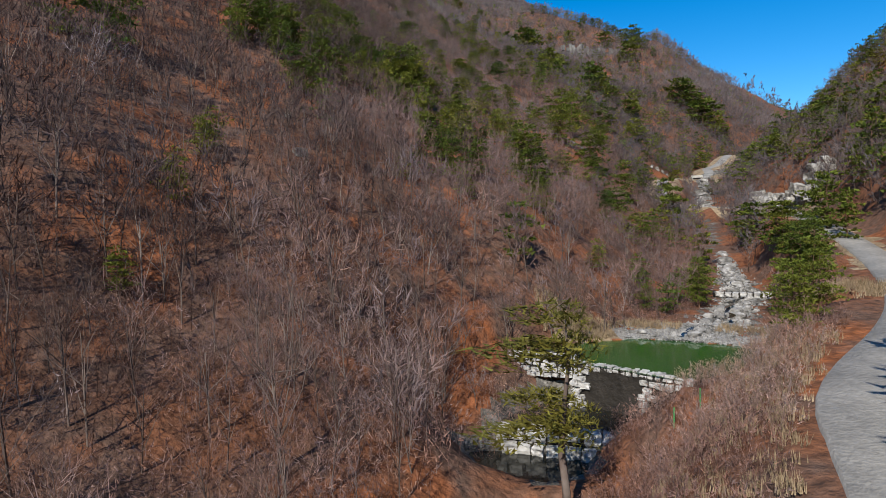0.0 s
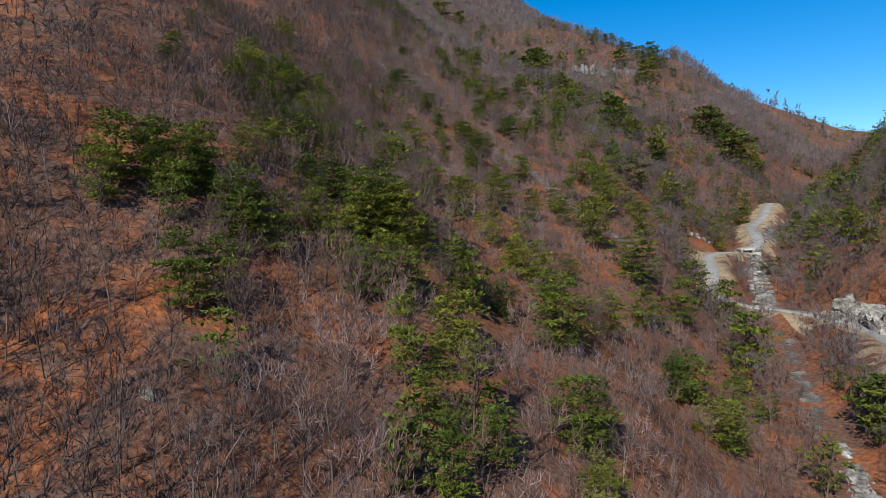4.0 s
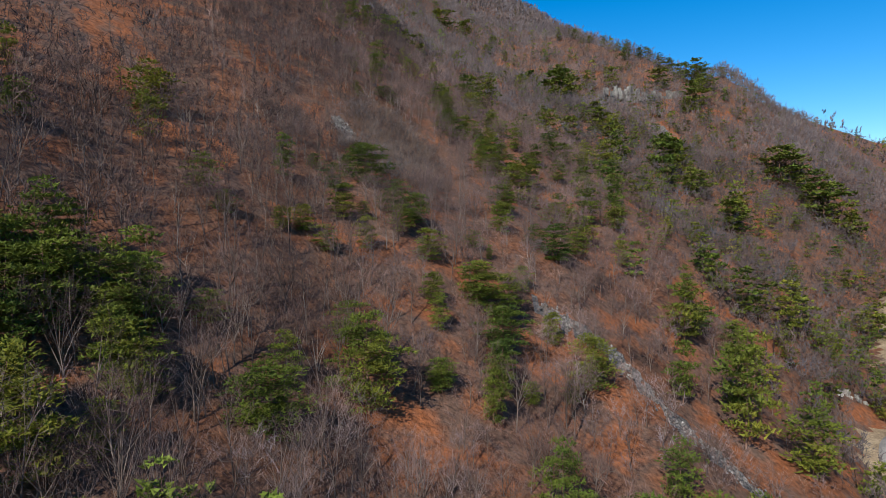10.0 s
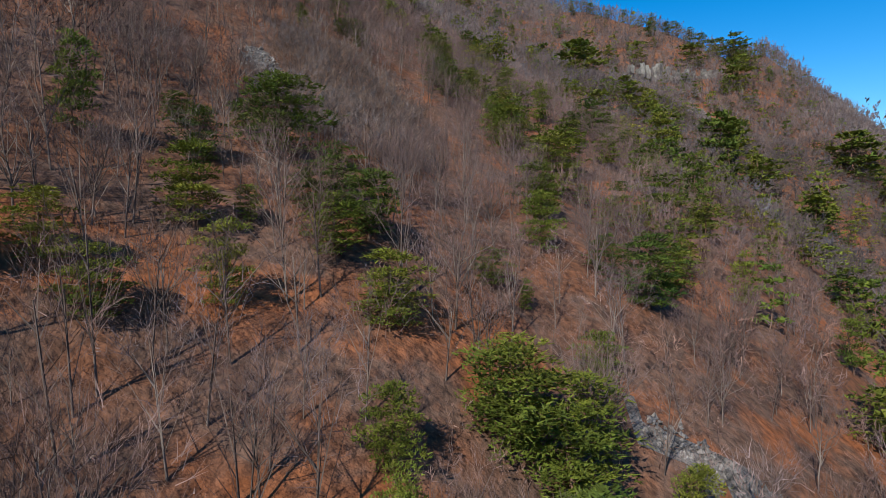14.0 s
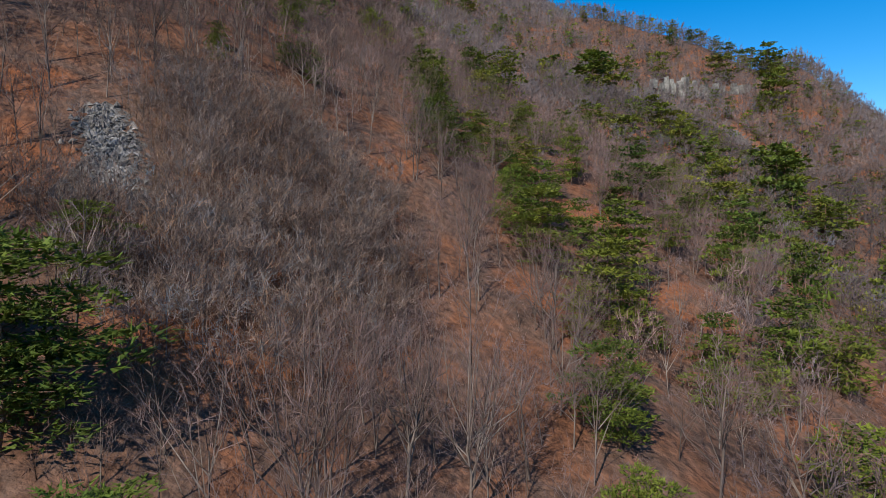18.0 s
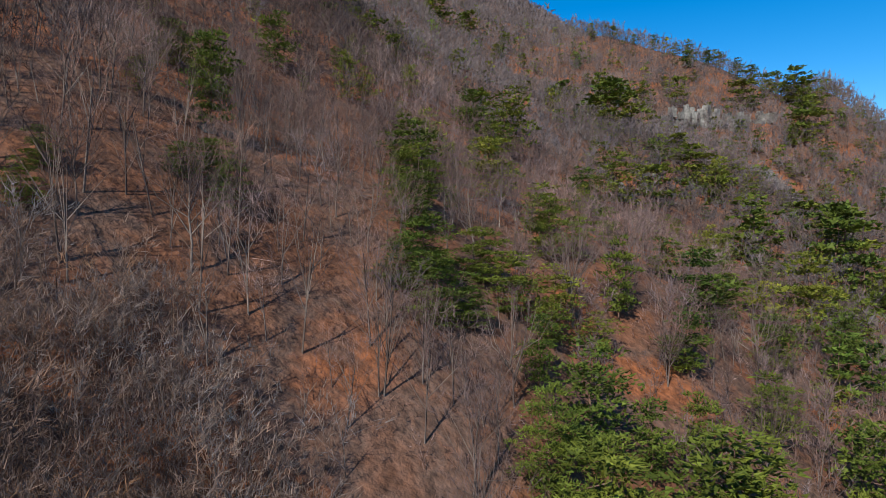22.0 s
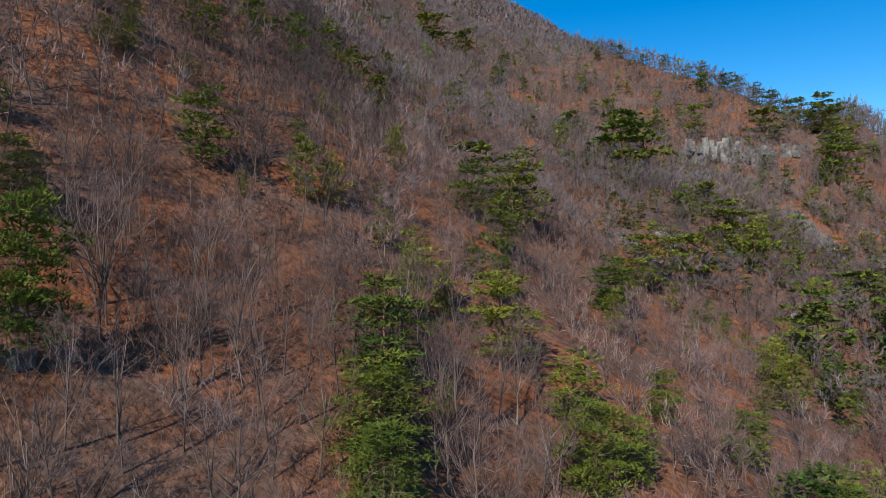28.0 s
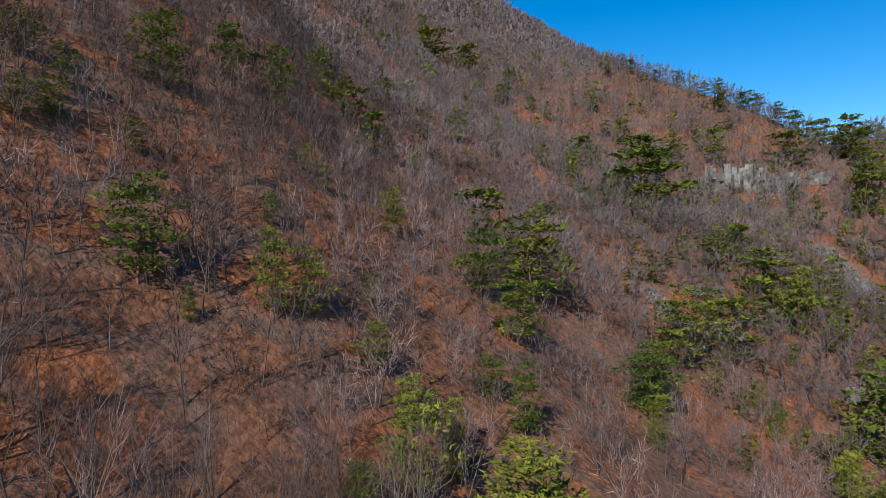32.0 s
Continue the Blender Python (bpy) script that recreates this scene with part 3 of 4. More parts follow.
BARE_THING = [bare_tree(i, 7.2, 15, 330, 5, 0.34, 0.001, forked=True) for i in range(7)]
BARE_MID = [bare_tree(10 + i, 6.2, 6, 172, 3, 0.36, 0.0044, True) for i in range(8)]
BARE_CLOSE = [bare_tree(110 + i, 6.2, 10, 210, 3, 0.35, 0.0014, True, True) for i in range(6)]
BARE_SIDE = [bare_tree(20 + i, 6.4, 5, 92, 2, 0.38, 0.0072, True) for i in range(6)]
BARE_UPPER = [bare_tree(120 + i, 6.8, 4, 46, 2, 0.40, 0.014, True) for i in range(8)]
BARE_CREST = [bare_tree(125 + i, 6.2, 5, 92, 2, 0.40, 0.0075, True) for i in range(6)]
BARE_FAR = [bare_tree(30 + i, 8.0, 2, 17, 2, 0.42, 0.034, True) for i in range(8)]
BUSH = [bare_tree(80 + i, 2.0, 4, 34, 2, 0.6, 0.011, True) for i in range(5)]
THICKET = [bare_tree(90 + i, 2.4, 6, 130, 2, 0.62, 0.0042, True) for i in range(4)]
PINE_THING = [pine_tree(40 + i, 9, 7, 6, 20, 0.18, 0.11, 0.35, 0.56) for i in range(6)]
PINE_CLOSE = [pine_tree(140 + i, 9, 8, 6, 46, 0.16, 0.068, 0.34, 0.47) for i in range(4)]
PINE_NEAR = [pine_tree(45 + i, 9, 6, 5, 11, 0.16, 0.26, 0.36, 0.7) for i in range(4)]
PINE_MID = [pine_tree(50 + i, 9, 5, 4, 8, 0.18, 0.3, 0.36, 0.75) for i in range(4)]
PINE_FAR = [pine_tree(60 + i, 9, 4, 4, 3, 0.16, 0.6) for i in range(4)]


def in_sight(x, y, u):
    return (x > np.interp(y, [0, 30, 90, 200, 235, 260, 560], [-30, -28, -62, -84, -82, -70, -36])) & (x < 0.76 * y + 12)


def part_mesh(name, data, mat):
    return mesh_from(name, data[0], data[1], [mat], smooth=(name == "trunk"))


def tree_kinds(kinds, mats):
    return [(part_mesh("trunk", k[0], mats[0]), part_mesh("crown", k[1], mats[1])) for k in kinds]


def plant(name, meshes, x, y, z, scale, angle, label, category, group):
    root = new(name)
    root.matrix_basis = Matrix.LocRotScale((x, y, z), Euler((0, 0, angle)), (scale, scale, scale))
    for nm, me in zip(("trunk", "crown"), meshes):
        ob = new(nm, me)
        ob.parent = root
    return tagged(root, label, category, group)


# pines that stand out, from the valley up: x, y, height, breadth
PINES_A = [(-17.9, 33.9, 2.5, 1.00), (21.1, 39.2, 4.0, 1.00), (23.1, 40.2, 4.1, 1.00), (-19.4, 44.8, 3.7, 0.93), (-21.0, 53.8, 3.4, 1.00), (-21.1, 56.7, 3.5, 1.06), (37.0, 64.7, 4.7, 1.03), (-35.9, 68.9, 9.0, 0.75), (-5.5, 71.5, 2.5, 1.14), (1.8, 73.5, 2.6, 1.43), (38.8, 73.6, 4.2, 1.38), (22.8, 74.0, 4.4, 0.75), (41.6, 75.8, 6.0, 1.43), (0.3, 76.8, 6.1, 0.90), (18.0, 77.1, 3.4, 0.94), (31.1, 79.4, 5.4, 0.91), (3.6, 81.6, 4.6, 1.19), (11.5, 82.5, 4.2, 1.43), (-20.1, 83.4, 6.7, 0.90), (24.8, 84.1, 3.1, 1.14), (-1.2, 84.3, 4.4, 1.19), (33.5, 86.0, 5.0, 1.19), (-3.5, 87.6, 6.6, 0.75), (11.6, 90.6, 6.0, 1.43)]
PINES_B = [(48.6, 93.4, 6.3, 1.37), (-30.2, 94.4, 6.6, 1.36), (0.7, 94.9, 5.9, 1.37), (-25.4, 96.3, 6.2, 0.88), (-15.7, 96.6, 6.6, 0.91), (-21.7, 98.1, 3.0, 1.37), (-10.8, 102.1, 4.4, 1.03), (-6.0, 102.8, 3.6, 1.43), (-22.7, 106.2, 4.3, 1.00), (-9.9, 107.7, 7.7, 1.16), (-5.2, 108.7, 7.1, 1.10), (0.7, 109.4, 4.6, 1.43), (13.3, 109.7, 8.4, 1.43), (-22.4, 110.2, 4.9, 0.99), (6.6, 110.8, 4.0, 1.20), (-14.2, 111.2, 5.3, 1.43), (33.6, 112.0, 6.0, 1.43), (-19.5, 114.5, 6.6, 1.43), (55.4, 117.8, 6.8, 1.43), (-32.6, 119.5, 2.2, 1.25), (31.6, 119.5, 6.5, 1.43), (12.2, 122.0, 6.5, 1.01), (-3.2, 123.0, 4.9, 0.75), (39.7, 124.4, 5.2, 1.14)]
PINES_C = [(22.3, 124.4, 6.3, 1.22), (9.7, 126.2, 4.4, 0.99), (-14.5, 126.3, 3.1, 1.43), (6.6, 129.3, 6.0, 0.91), (-40.0, 129.8, 4.5, 1.43), (-24.8, 130.2, 3.9, 1.10), (-18.9, 130.7, 3.4, 1.43), (-9.2, 132.6, 6.0, 1.43), (-17.6, 133.1, 4.0, 1.43), (29.9, 134.0, 6.9, 1.12), (18.5, 134.0, 4.1, 1.43), (-2.9, 134.8, 6.1, 1.21), (11.4, 136.3, 4.2, 1.43), (1.7, 137.1, 5.7, 1.43), (-24.4, 139.2, 4.1, 1.43), (-29.7, 139.2, 3.9, 1.21), (-6.4, 140.2, 3.8, 1.43), (-27.2, 142.0, 5.1, 0.98), (-33.2, 143.3, 3.7, 1.37), (49.7, 143.3, 9.7, 1.01), (39.4, 143.8, 8.1, 0.95), (-43.7, 146.5, 3.9, 1.43), (33.5, 147.7, 8.4, 1.43), (-29.4, 147.8, 5.2, 1.35)]
PINES_D = [(-12.7, 149.0, 5.1, 1.40), (-26.7, 149.3, 5.3, 1.08), (-22.9, 149.8, 4.1, 1.43), (9.0, 150.4, 5.6, 1.43), (26.6, 153.0, 8.7, 1.33), (8.5, 154.7, 6.4, 0.75), (15.6, 155.4, 5.6, 1.14), (-13.0, 155.7, 4.2, 0.90), (-19.1, 156.3, 2.8, 1.43), (22.2, 158.8, 5.5, 1.21), (-6.7, 159.2, 8.2, 0.94), (26.7, 160.1, 5.0, 1.37), (-47.9, 164.0, 6.7, 0.81), (55.5, 164.0, 9.2, 1.00), (3.9, 164.2, 5.3, 0.75), (-6.6, 164.3, 3.7, 1.05), (21.3, 164.5, 5.3, 1.03), (-0.7, 165.5, 3.1, 1.43), (-9.8, 165.6, 3.8, 1.43), (-40.7, 165.7, 3.9, 1.43), (-48.2, 169.2, 6.0, 0.88), (5.5, 169.9, 5.5, 0.92), (8.4, 170.8, 2.2, 1.40), (-23.0, 171.8, 2.4, 1.43)]
PINES_E = [(-26.3, 173.6, 3.9, 1.40), (-1.3, 173.7, 3.6, 0.75), (13.0, 174.1, 2.6, 1.29), (53.7, 175.3, 5.2, 1.43), (5.6, 175.4, 5.2, 1.43), (-18.3, 176.0, 2.7, 1.39), (-48.8, 176.2, 5.1, 0.83), (-1.8, 177.2, 3.9, 0.91), (15.6, 177.4, 5.8, 1.34), (-13.7, 177.7, 2.9, 1.43), (-16.7, 179.0, 3.1, 1.38), (34.7, 181.1, 13.0, 0.77), (6.3, 181.3, 5.9, 1.43), (-35.5, 181.3, 5.7, 0.99), (42.9, 181.3, 8.3, 1.35), (3.0, 181.8, 5.5, 1.43), (-10.1, 181.8, 4.0, 0.96), (12.4, 182.7, 3.9, 0.94), (28.7, 184.5, 7.7, 0.80), (-2.6, 185.1, 3.9, 1.43), (-13.6, 186.9, 4.7, 1.21), (37.2, 188.6, 9.7, 0.75), (-6.1, 188.8, 4.0, 1.43), (55.8, 188.9, 7.1, 1.03)]
PINES_F = [(-39.6, 189.3, 6.8, 1.43), (-11.4, 189.5, 2.3, 1.23), (-22.0, 190.2, 5.9, 0.75), (9.6, 190.6, 3.3, 1.17), (-4.8, 192.8, 4.2, 1.43), (-8.5, 193.5, 3.1, 1.38), (5.4, 195.0, 2.2, 0.75), (-16.5, 195.8, 3.6, 1.43), (3.3, 196.0, 2.5, 1.43), (-7.1, 196.1, 4.3, 1.37), (-20.0, 199.8, 2.3, 1.37), (-12.5, 200.3, 6.2, 1.43), (34.9, 201.2, 8.0, 1.20), (16.1, 202.8, 6.1, 1.43), (-16.1, 203.6, 2.5, 1.43), (7.7, 204.6, 4.9, 0.87), (13.2, 204.9, 3.2, 1.14), (38.5, 205.7, 4.7, 1.43), (45.0, 208.4, 5.5, 1.43), (-14.3, 208.7, 3.5, 1.43), (20.6, 210.4, 4.5, 1.29), (9.4, 213.7, 5.3, 1.29), (29.1, 215.1, 5.0, 0.75), (40.4, 215.8, 6.3, 0.75)]
PINES_G = [(23.2, 216.7, 5.5, 1.43), (9.3, 224.1, 2.6, 1.37), (18.4, 224.1, 3.4, 1.43), (54.1, 225.2, 7.9, 1.36), (22.3, 225.6, 4.2, 1.43), (12.4, 227.9, 6.5, 1.43), (16.2, 229.4, 2.8, 1.43), (20.6, 229.4, 4.3, 1.29), (26.6, 230.9, 6.0, 1.43), (65.4, 231.1, 8.4, 1.03), (50.0, 233.0, 5.4, 1.43), (32.9, 233.6, 5.1, 1.43), (8.4, 233.7, 6.6, 1.37), (-18.1, 233.8, 2.2, 1.07), (6.0, 236.1, 5.5, 0.75), (-19.1, 237.0, 2.2, 1.19), (70.1, 237.8, 9.2, 1.19), (15.4, 238.0, 7.7, 1.37), (9.2, 241.3, 6.4, 1.21), (12.8, 242.3, 4.4, 1.02), (-12.5, 243.8, 2.7, 1.43), (-15.0, 243.8, 2.4, 1.43), (0.4, 244.3, 4.5, 1.43), (6.6, 244.3, 4.1, 0.86)]
PINES_H = [(35.6, 244.7, 9.2, 0.75), (16.8, 244.9, 5.5, 0.83), (-13.9, 245.3, 2.6, 1.43), (2.7, 246.0, 2.4, 1.43), (-1.7, 246.0, 2.7, 1.43), (29.1, 246.4, 5.9, 0.98), (-0.4, 248.3, 3.8, 1.43), (5.4, 249.8, 3.7, 1.29), (8.2, 250.2, 2.8, 1.43), (24.4, 251.2, 4.3, 1.35), (11.9, 252.2, 3.0, 1.43), (3.8, 252.3, 3.9, 1.43), (-21.8, 252.6, 2.3, 0.90), (8.7, 253.1, 3.8, 1.43), (-17.2, 254.1, 6.1, 0.75), (19.5, 254.5, 4.1, 1.43), (-1.8, 255.3, 3.8, 1.43), (15.2, 258.6, 5.9, 0.75), (-2.3, 258.8, 4.5, 1.43), (104.0, 262.1, 7.5, 1.14), (-23.9, 264.1, 3.4, 1.43), (10.3, 264.6, 4.7, 1.10), (31.3, 265.1, 4.1, 1.26), (1.5, 265.3, 2.2, 0.75)]
PINES_I = [(-2.5, 265.4, 5.1, 1.40), (25.5, 266.9, 6.0, 1.43), (13.4, 267.1, 3.8, 1.16), (-29.5, 269.9, 2.2, 1.18), (41.1, 270.1, 5.9, 0.86), (29.6, 271.1, 4.5, 1.38), (10.4, 271.3, 4.3, 1.43), (-4.1, 274.3, 2.2, 1.39), (18.2, 275.9, 3.7, 1.29), (5.4, 276.1, 6.0, 1.38), (24.9, 276.6, 3.8, 1.43), (41.3, 277.2, 8.3, 1.10), (-1.4, 277.8, 5.6, 0.99), (1.1, 281.3, 3.0, 0.82), (-16.4, 281.4, 2.2, 0.75), (-20.0, 281.9, 6.3, 1.03), (-2.1, 283.8, 2.8, 0.89), (1.1, 284.1, 3.3, 0.86), (-11.8, 285.9, 5.5, 0.75), (-31.4, 287.2, 2.5, 1.43), (-4.9, 287.9, 2.9, 1.39), (-9.9, 288.4, 4.3, 0.93), (6.8, 289.9, 5.0, 0.77), (-30.7, 289.9, 2.5, 1.43)]
PINES_J = [(4.4, 292.9, 3.5, 1.06), (-25.9, 293.9, 2.4, 1.43), (-32.7, 295.5, 3.0, 1.17), (-36.6, 295.5, 3.7, 1.43), (-6.0, 295.8, 2.2, 1.01), (-14.9, 295.9, 2.2, 1.30), (40.3, 298.3, 5.4, 1.06), (83.4, 300.1, 8.4, 1.38), (20.8, 301.1, 4.6, 0.75), (40.0, 302.5, 5.7, 0.75), (7.8, 305.4, 5.3, 1.43), (87.8, 306.2, 12.4, 0.89), (68.8, 309.1, 9.7, 0.85), (45.0, 309.4, 2.5, 1.04), (23.0, 309.6, 6.5, 1.43), (-13.0, 310.2, 2.4, 0.92), (4.5, 310.4, 5.9, 1.26), (-31.0, 310.7, 6.7, 1.15), (-15.0, 311.4, 2.8, 0.96), (-5.6, 312.4, 4.7, 0.99), (77.1, 313.8, 8.1, 1.43), (25.0, 315.3, 4.8, 1.43), (40.5, 317.1, 4.2, 0.82), (53.5, 317.8, 9.4, 1.20)]
PINES_K = [(83.1, 319.1, 7.0, 1.40), (70.8, 320.7, 12.2, 0.95), (79.8, 321.4, 7.4, 1.00), (12.1, 321.4, 10.1, 1.23), (41.3, 323.7, 3.4, 0.92), (-28.3, 325.0, 6.6, 1.24), (74.8, 326.8, 11.0, 1.35), (-22.5, 328.0, 7.4, 0.76), (33.4, 328.4, 8.9, 1.38), (42.8, 332.4, 8.3, 1.07), (139.9, 332.6, 12.7, 1.00), (78.9, 334.1, 8.2, 1.09), (134.8, 338.9, 13.0, 1.37), (6.9, 339.3, 8.4, 1.43), (83.3, 342.5, 7.3, 1.03), (77.7, 342.9, 8.1, 1.43), (59.3, 345.7, 8.4, 0.80), (-11.3, 346.6, 6.3, 1.07), (136.1, 347.2, 13.0, 1.47), (61.8, 349.8, 8.2, 1.00), (-17.2, 351.2, 5.9, 1.43), (-4.9, 351.3, 3.2, 1.33), (-21.5, 351.7, 6.6, 0.75), (56.6, 352.4, 8.6, 1.34)]
PINES_L = [(129.9, 357.1, 13.0, 1.50), (135.0, 365.2, 11.5, 1.41), (58.8, 366.8, 6.5, 1.36), (-13.0, 378.9, 4.9, 1.43), (2.5, 385.2, 5.7, 0.96), (47.6, 387.3, 13.0, 1.44), (-9.6, 395.4, 4.6, 1.37), (-22.7, 402.0, 5.1, 1.00), (66.8, 411.6, 5.4, 1.21), (53.5, 411.9, 13.0, 1.50), (115.1, 413.2, 13.0, 1.06), (120.3, 420.1, 13.0, 1.12), (39.3, 422.0, 8.5, 1.09), (-18.1, 423.3, 4.9, 1.43), (69.6, 433.7, 9.1, 1.00), (82.5, 436.6, 11.2, 0.89), (108.8, 438.5, 12.3, 1.43), (127.8, 440.9, 12.5, 1.43), (118.2, 446.9, 4.3, 1.00), (57.2, 448.4, 7.9, 1.00), (54.5, 455.1, 5.7, 1.19), (96.8, 457.3, 4.4, 1.00), (30.5, 465.0, 6.2, 0.92), (20.1, 465.8, 6.9, 1.00)]
PINES_M = [(97.2, 465.8, 7.3, 1.36), (-6.4, 466.8, 13.0, 1.50), (53.5, 473.7, 6.2, 0.95), (8.2, 485.1, 10.9, 1.43), (24.6, 485.6, 6.5, 1.43)]

pine_meshes = tree_kinds(PINE_THING, [M_PINEBARK, M_NEEDLE])
far_meshes = tree_kinds(PINE_NEAR, [M_PINEBARK, M_NEEDLE])
close_meshes = tree_kinds(PINE_CLOSE, [M_PINEBARK, M_NEEDLE])
rp = np.random.RandomState(11)
lone = [(np.stack([v[:, 0] * np.where(v[:, 0] < 0, 1.7, 0.7), v[:, 1], v[:, 2]], -1), fc) for v, fc in pine_tree(71, 9.0, 6, 4, 75, 0.47, 0.04, 0.125, 0.42)]
LONE = tree_kinds([lone], [M_BARK, M_OLIVE])[0]
lone_z = float(height(5.9, 32.0)[0])
plant("pine_tree", LONE, 5.9, 32.0, lone_z, (-4.0 - lone_z) / 9.0, 0.0, "tall slender pine with a bare trunk beside the stone dam", "pine tree", "pines on the mountainside")
PINES_CREST = [(x, float(crest_y(np.array(x))) - 3 + d, h, 1.1) for x, d, h in ((68, 2, 5), (76, -2, 6), (84, 0, 5), (91, 3, 6), (97, -2, 5), (102, 1, 7), (106, -3, 6), (111, 2, 7), (115, -1, 7), (119, 0, 8), (122, -3, 8), (125, 1, 9), (128, -2, 9), (130, -5, 9), (133, -8, 8), (127, -13, 9), (147, 0, 6), (158, 2, 6), (172, -1, 6), (190, 2, 7))]
PINES_BANK = [(8.6, 0.2, 13), (11.6, 1.2, 13), (12.5, 4.6, 12), (13, 8, 12), (15.5, 12, 12), (18, 15.5, 12), (20.5, 19, 11), (30, 30, 9), (36, 38, 9), (58, 100, 7), (46, 84, 6), (48, 92, 7), (50, 80, 6), (52, 88, 7), (44, 78, 5)]
pine_spots = PINES_CREST + [(*p, 1.0) for p in PINES_BANK] + [p for zone in (PINES_A, PINES_B, PINES_C, PINES_D, PINES_E, PINES_F, PINES_G, PINES_H, PINES_I, PINES_J, PINES_K, PINES_L, PINES_M) for p in zone]
for (px_, py_, ph, wide), pz in zip(pine_spots, height([p[0] for p in pine_spots], [p[1] for p in pine_spots])):
    kind = "tall " if ph > 7 else "small " if ph < 4.2 else ""
    below = math.hypot(px_, np.interp(py_ - 10, [m.translation.y for _, m in PATH], [m.translation.z for _, m in PATH]) - pz - 4)
    meshes = close_meshes[rp.randint(4)] if below < 25 and 100 < py_ < 265 else far_meshes[rp.randint(4)] if py_ > 330 or px_ > 48 else pine_meshes[rp.randint(6)]
    tree = plant("pine_tree", meshes, px_, py_, pz, ph * (1.22 if 245 < py_ < 420 else 1.06) * rp.uniform(0.95, 1.1) / 9.0, rp.uniform(0, 6.28),
                 kind + "green mountain pine with layered needle branches on the leafy slope", "pine tree", "pines on the mountainside")
    tree.scale = (tree.scale[0] * wide, tree.scale[1] * wide, tree.scale[2])

spots = np.array(pine_spots, float)


def off_pines(p):
    """Drops trees that would stand in or right before a pine."""
    keep = np.ones(len(p), bool)
    for x, y, h, _ in spots:
        dx, dy = p[:, 0] - x, p[:, 1] - y + 0.22 * h
        keep &= np.hypot(dx, dy * 0.75) > 0.44 * h
    return p[keep]


# single leafless trees near the flight line
near = off_pines(scatter(1800, -60, 60, 28, 275, 17, in_sight, (0.55, 1.2)))
nz = height(near[:, 0], near[:, 1])
lane = path_clear(near[:, 0], near[:, 1], nz, near[:, 2] * 9)
lane &= np.abs(near[:, 0]) < 6 + 0.12 * near[:, 1]
near, nz = near[lane][:290], nz[lane][:290]
bare_meshes = tree_kinds(BARE_THING, [M_BARK, M_TWIG])
for (x, y, sc), z0 in zip(near, nz):
    plant("bare_tree", bare_meshes[rp.randint(7)], x, y, z0, sc, rp.uniform(0, 6.28),
          "leafless grey deciduous tree with fine reddish twigs on the slope", "tree", "leafless trees on the mountainside")


def clear_of_path(x, y, u):
    return in_sight(x, y, u) & path_clear(x, y, height(x, y), 10.0)


def mid_zone(x, y, u):
    return clear_of_path(x, y, u) & (np.abs(x) < 46)


def side_zone(x, y, u):
    return in_sight(x, y, u) & (np.abs(x) >= 46)


def pine_bands(x, y, u):
    band = np.sin((x * 1.0 + y * 0.25) / 11.0) + 0.7 * np.sin((y - 0.4 * x) / 17.0 + 1.3)
    return clear_of_path(x, y, u) & (band + 1.2 * u > 1.0) & ((x > 45) | (y < 140))


def right_bank(x, y, u):
    d = x - spline(y, SY, SX)
    return (d > 9) & (d < 80)


mid = off_pines(thin(np.vstack([scatter(3600, -46, 46, 30, 330, 5, mid_zone, (0.5, 1.15)), scatter(3000, -46, -2, 34, 330, 25, mid_zone, (0.8, 1.3)), scatter(900, -46, 4, 8, 45, 26, mid_zone, (0.6, 1.1))]), 2.3))
flown = np.array([m.translation[:] for _, m in PATH])
low = np.interp(mid[:, 1] - 12, flown[:, 1], flown[:, 2]) - height(mid[:, 0], mid[:, 1])
close = (np.hypot(mid[:, 0], low) < 26) & (mid[:, 1] < 275)
woodland("bare_woodland", "leafless grey-brown deciduous trees crowding the mountainside", BARE_MID, mid[~close], [M_BARK, M_TWIG], side_shade=True)
woodland("bare_woodland", "finely twigged leafless trees below the flight line", BARE_CLOSE, mid[close], [M_BARK, M_TWIG], side_shade=True)
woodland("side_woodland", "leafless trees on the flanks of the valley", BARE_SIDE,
         thin(np.vstack([scatter(11000, -82, 150, 40, 345, 15, side_zone, (0.6, 1.25)), scatter(3600, -56, 170, 325, 372, 16, size=(0.6, 1.2)), scatter(1500, 30, 200, 60, 330, 36, right_bank, (0.5, 1.1)), scatter(500, 46, 92, 118, 178, 66, size=(0.7, 1.2)), scatter(160, 70, 98, 184, 212, 67, size=(0.6, 1.0))]), 2.35), [M_BARK, M_MAUVE], side_shade=True)
upper = thin(scatter(14000, -60, 230, 330, 550, 6, size=(0.85, 1.4)), 2.4)
upper = upper[(upper[:, 1] > 365) & (upper[:, 0] > np.interp(upper[:, 1], [365, 560], [-60, -36]))]
facing = (upper[:, 1] < crest_y(upper[:, 0]) + 12) & (upper[:, 0] > -20) & (upper[:, 0] < 150) & (upper[:, 1] < 490)
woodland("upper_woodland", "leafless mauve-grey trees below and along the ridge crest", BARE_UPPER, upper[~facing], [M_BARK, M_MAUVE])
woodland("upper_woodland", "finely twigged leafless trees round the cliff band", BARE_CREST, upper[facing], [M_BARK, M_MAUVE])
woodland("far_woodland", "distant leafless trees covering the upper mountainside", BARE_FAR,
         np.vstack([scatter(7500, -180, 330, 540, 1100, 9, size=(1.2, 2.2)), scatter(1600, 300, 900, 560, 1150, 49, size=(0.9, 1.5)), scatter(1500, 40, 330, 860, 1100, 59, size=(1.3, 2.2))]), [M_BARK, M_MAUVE])
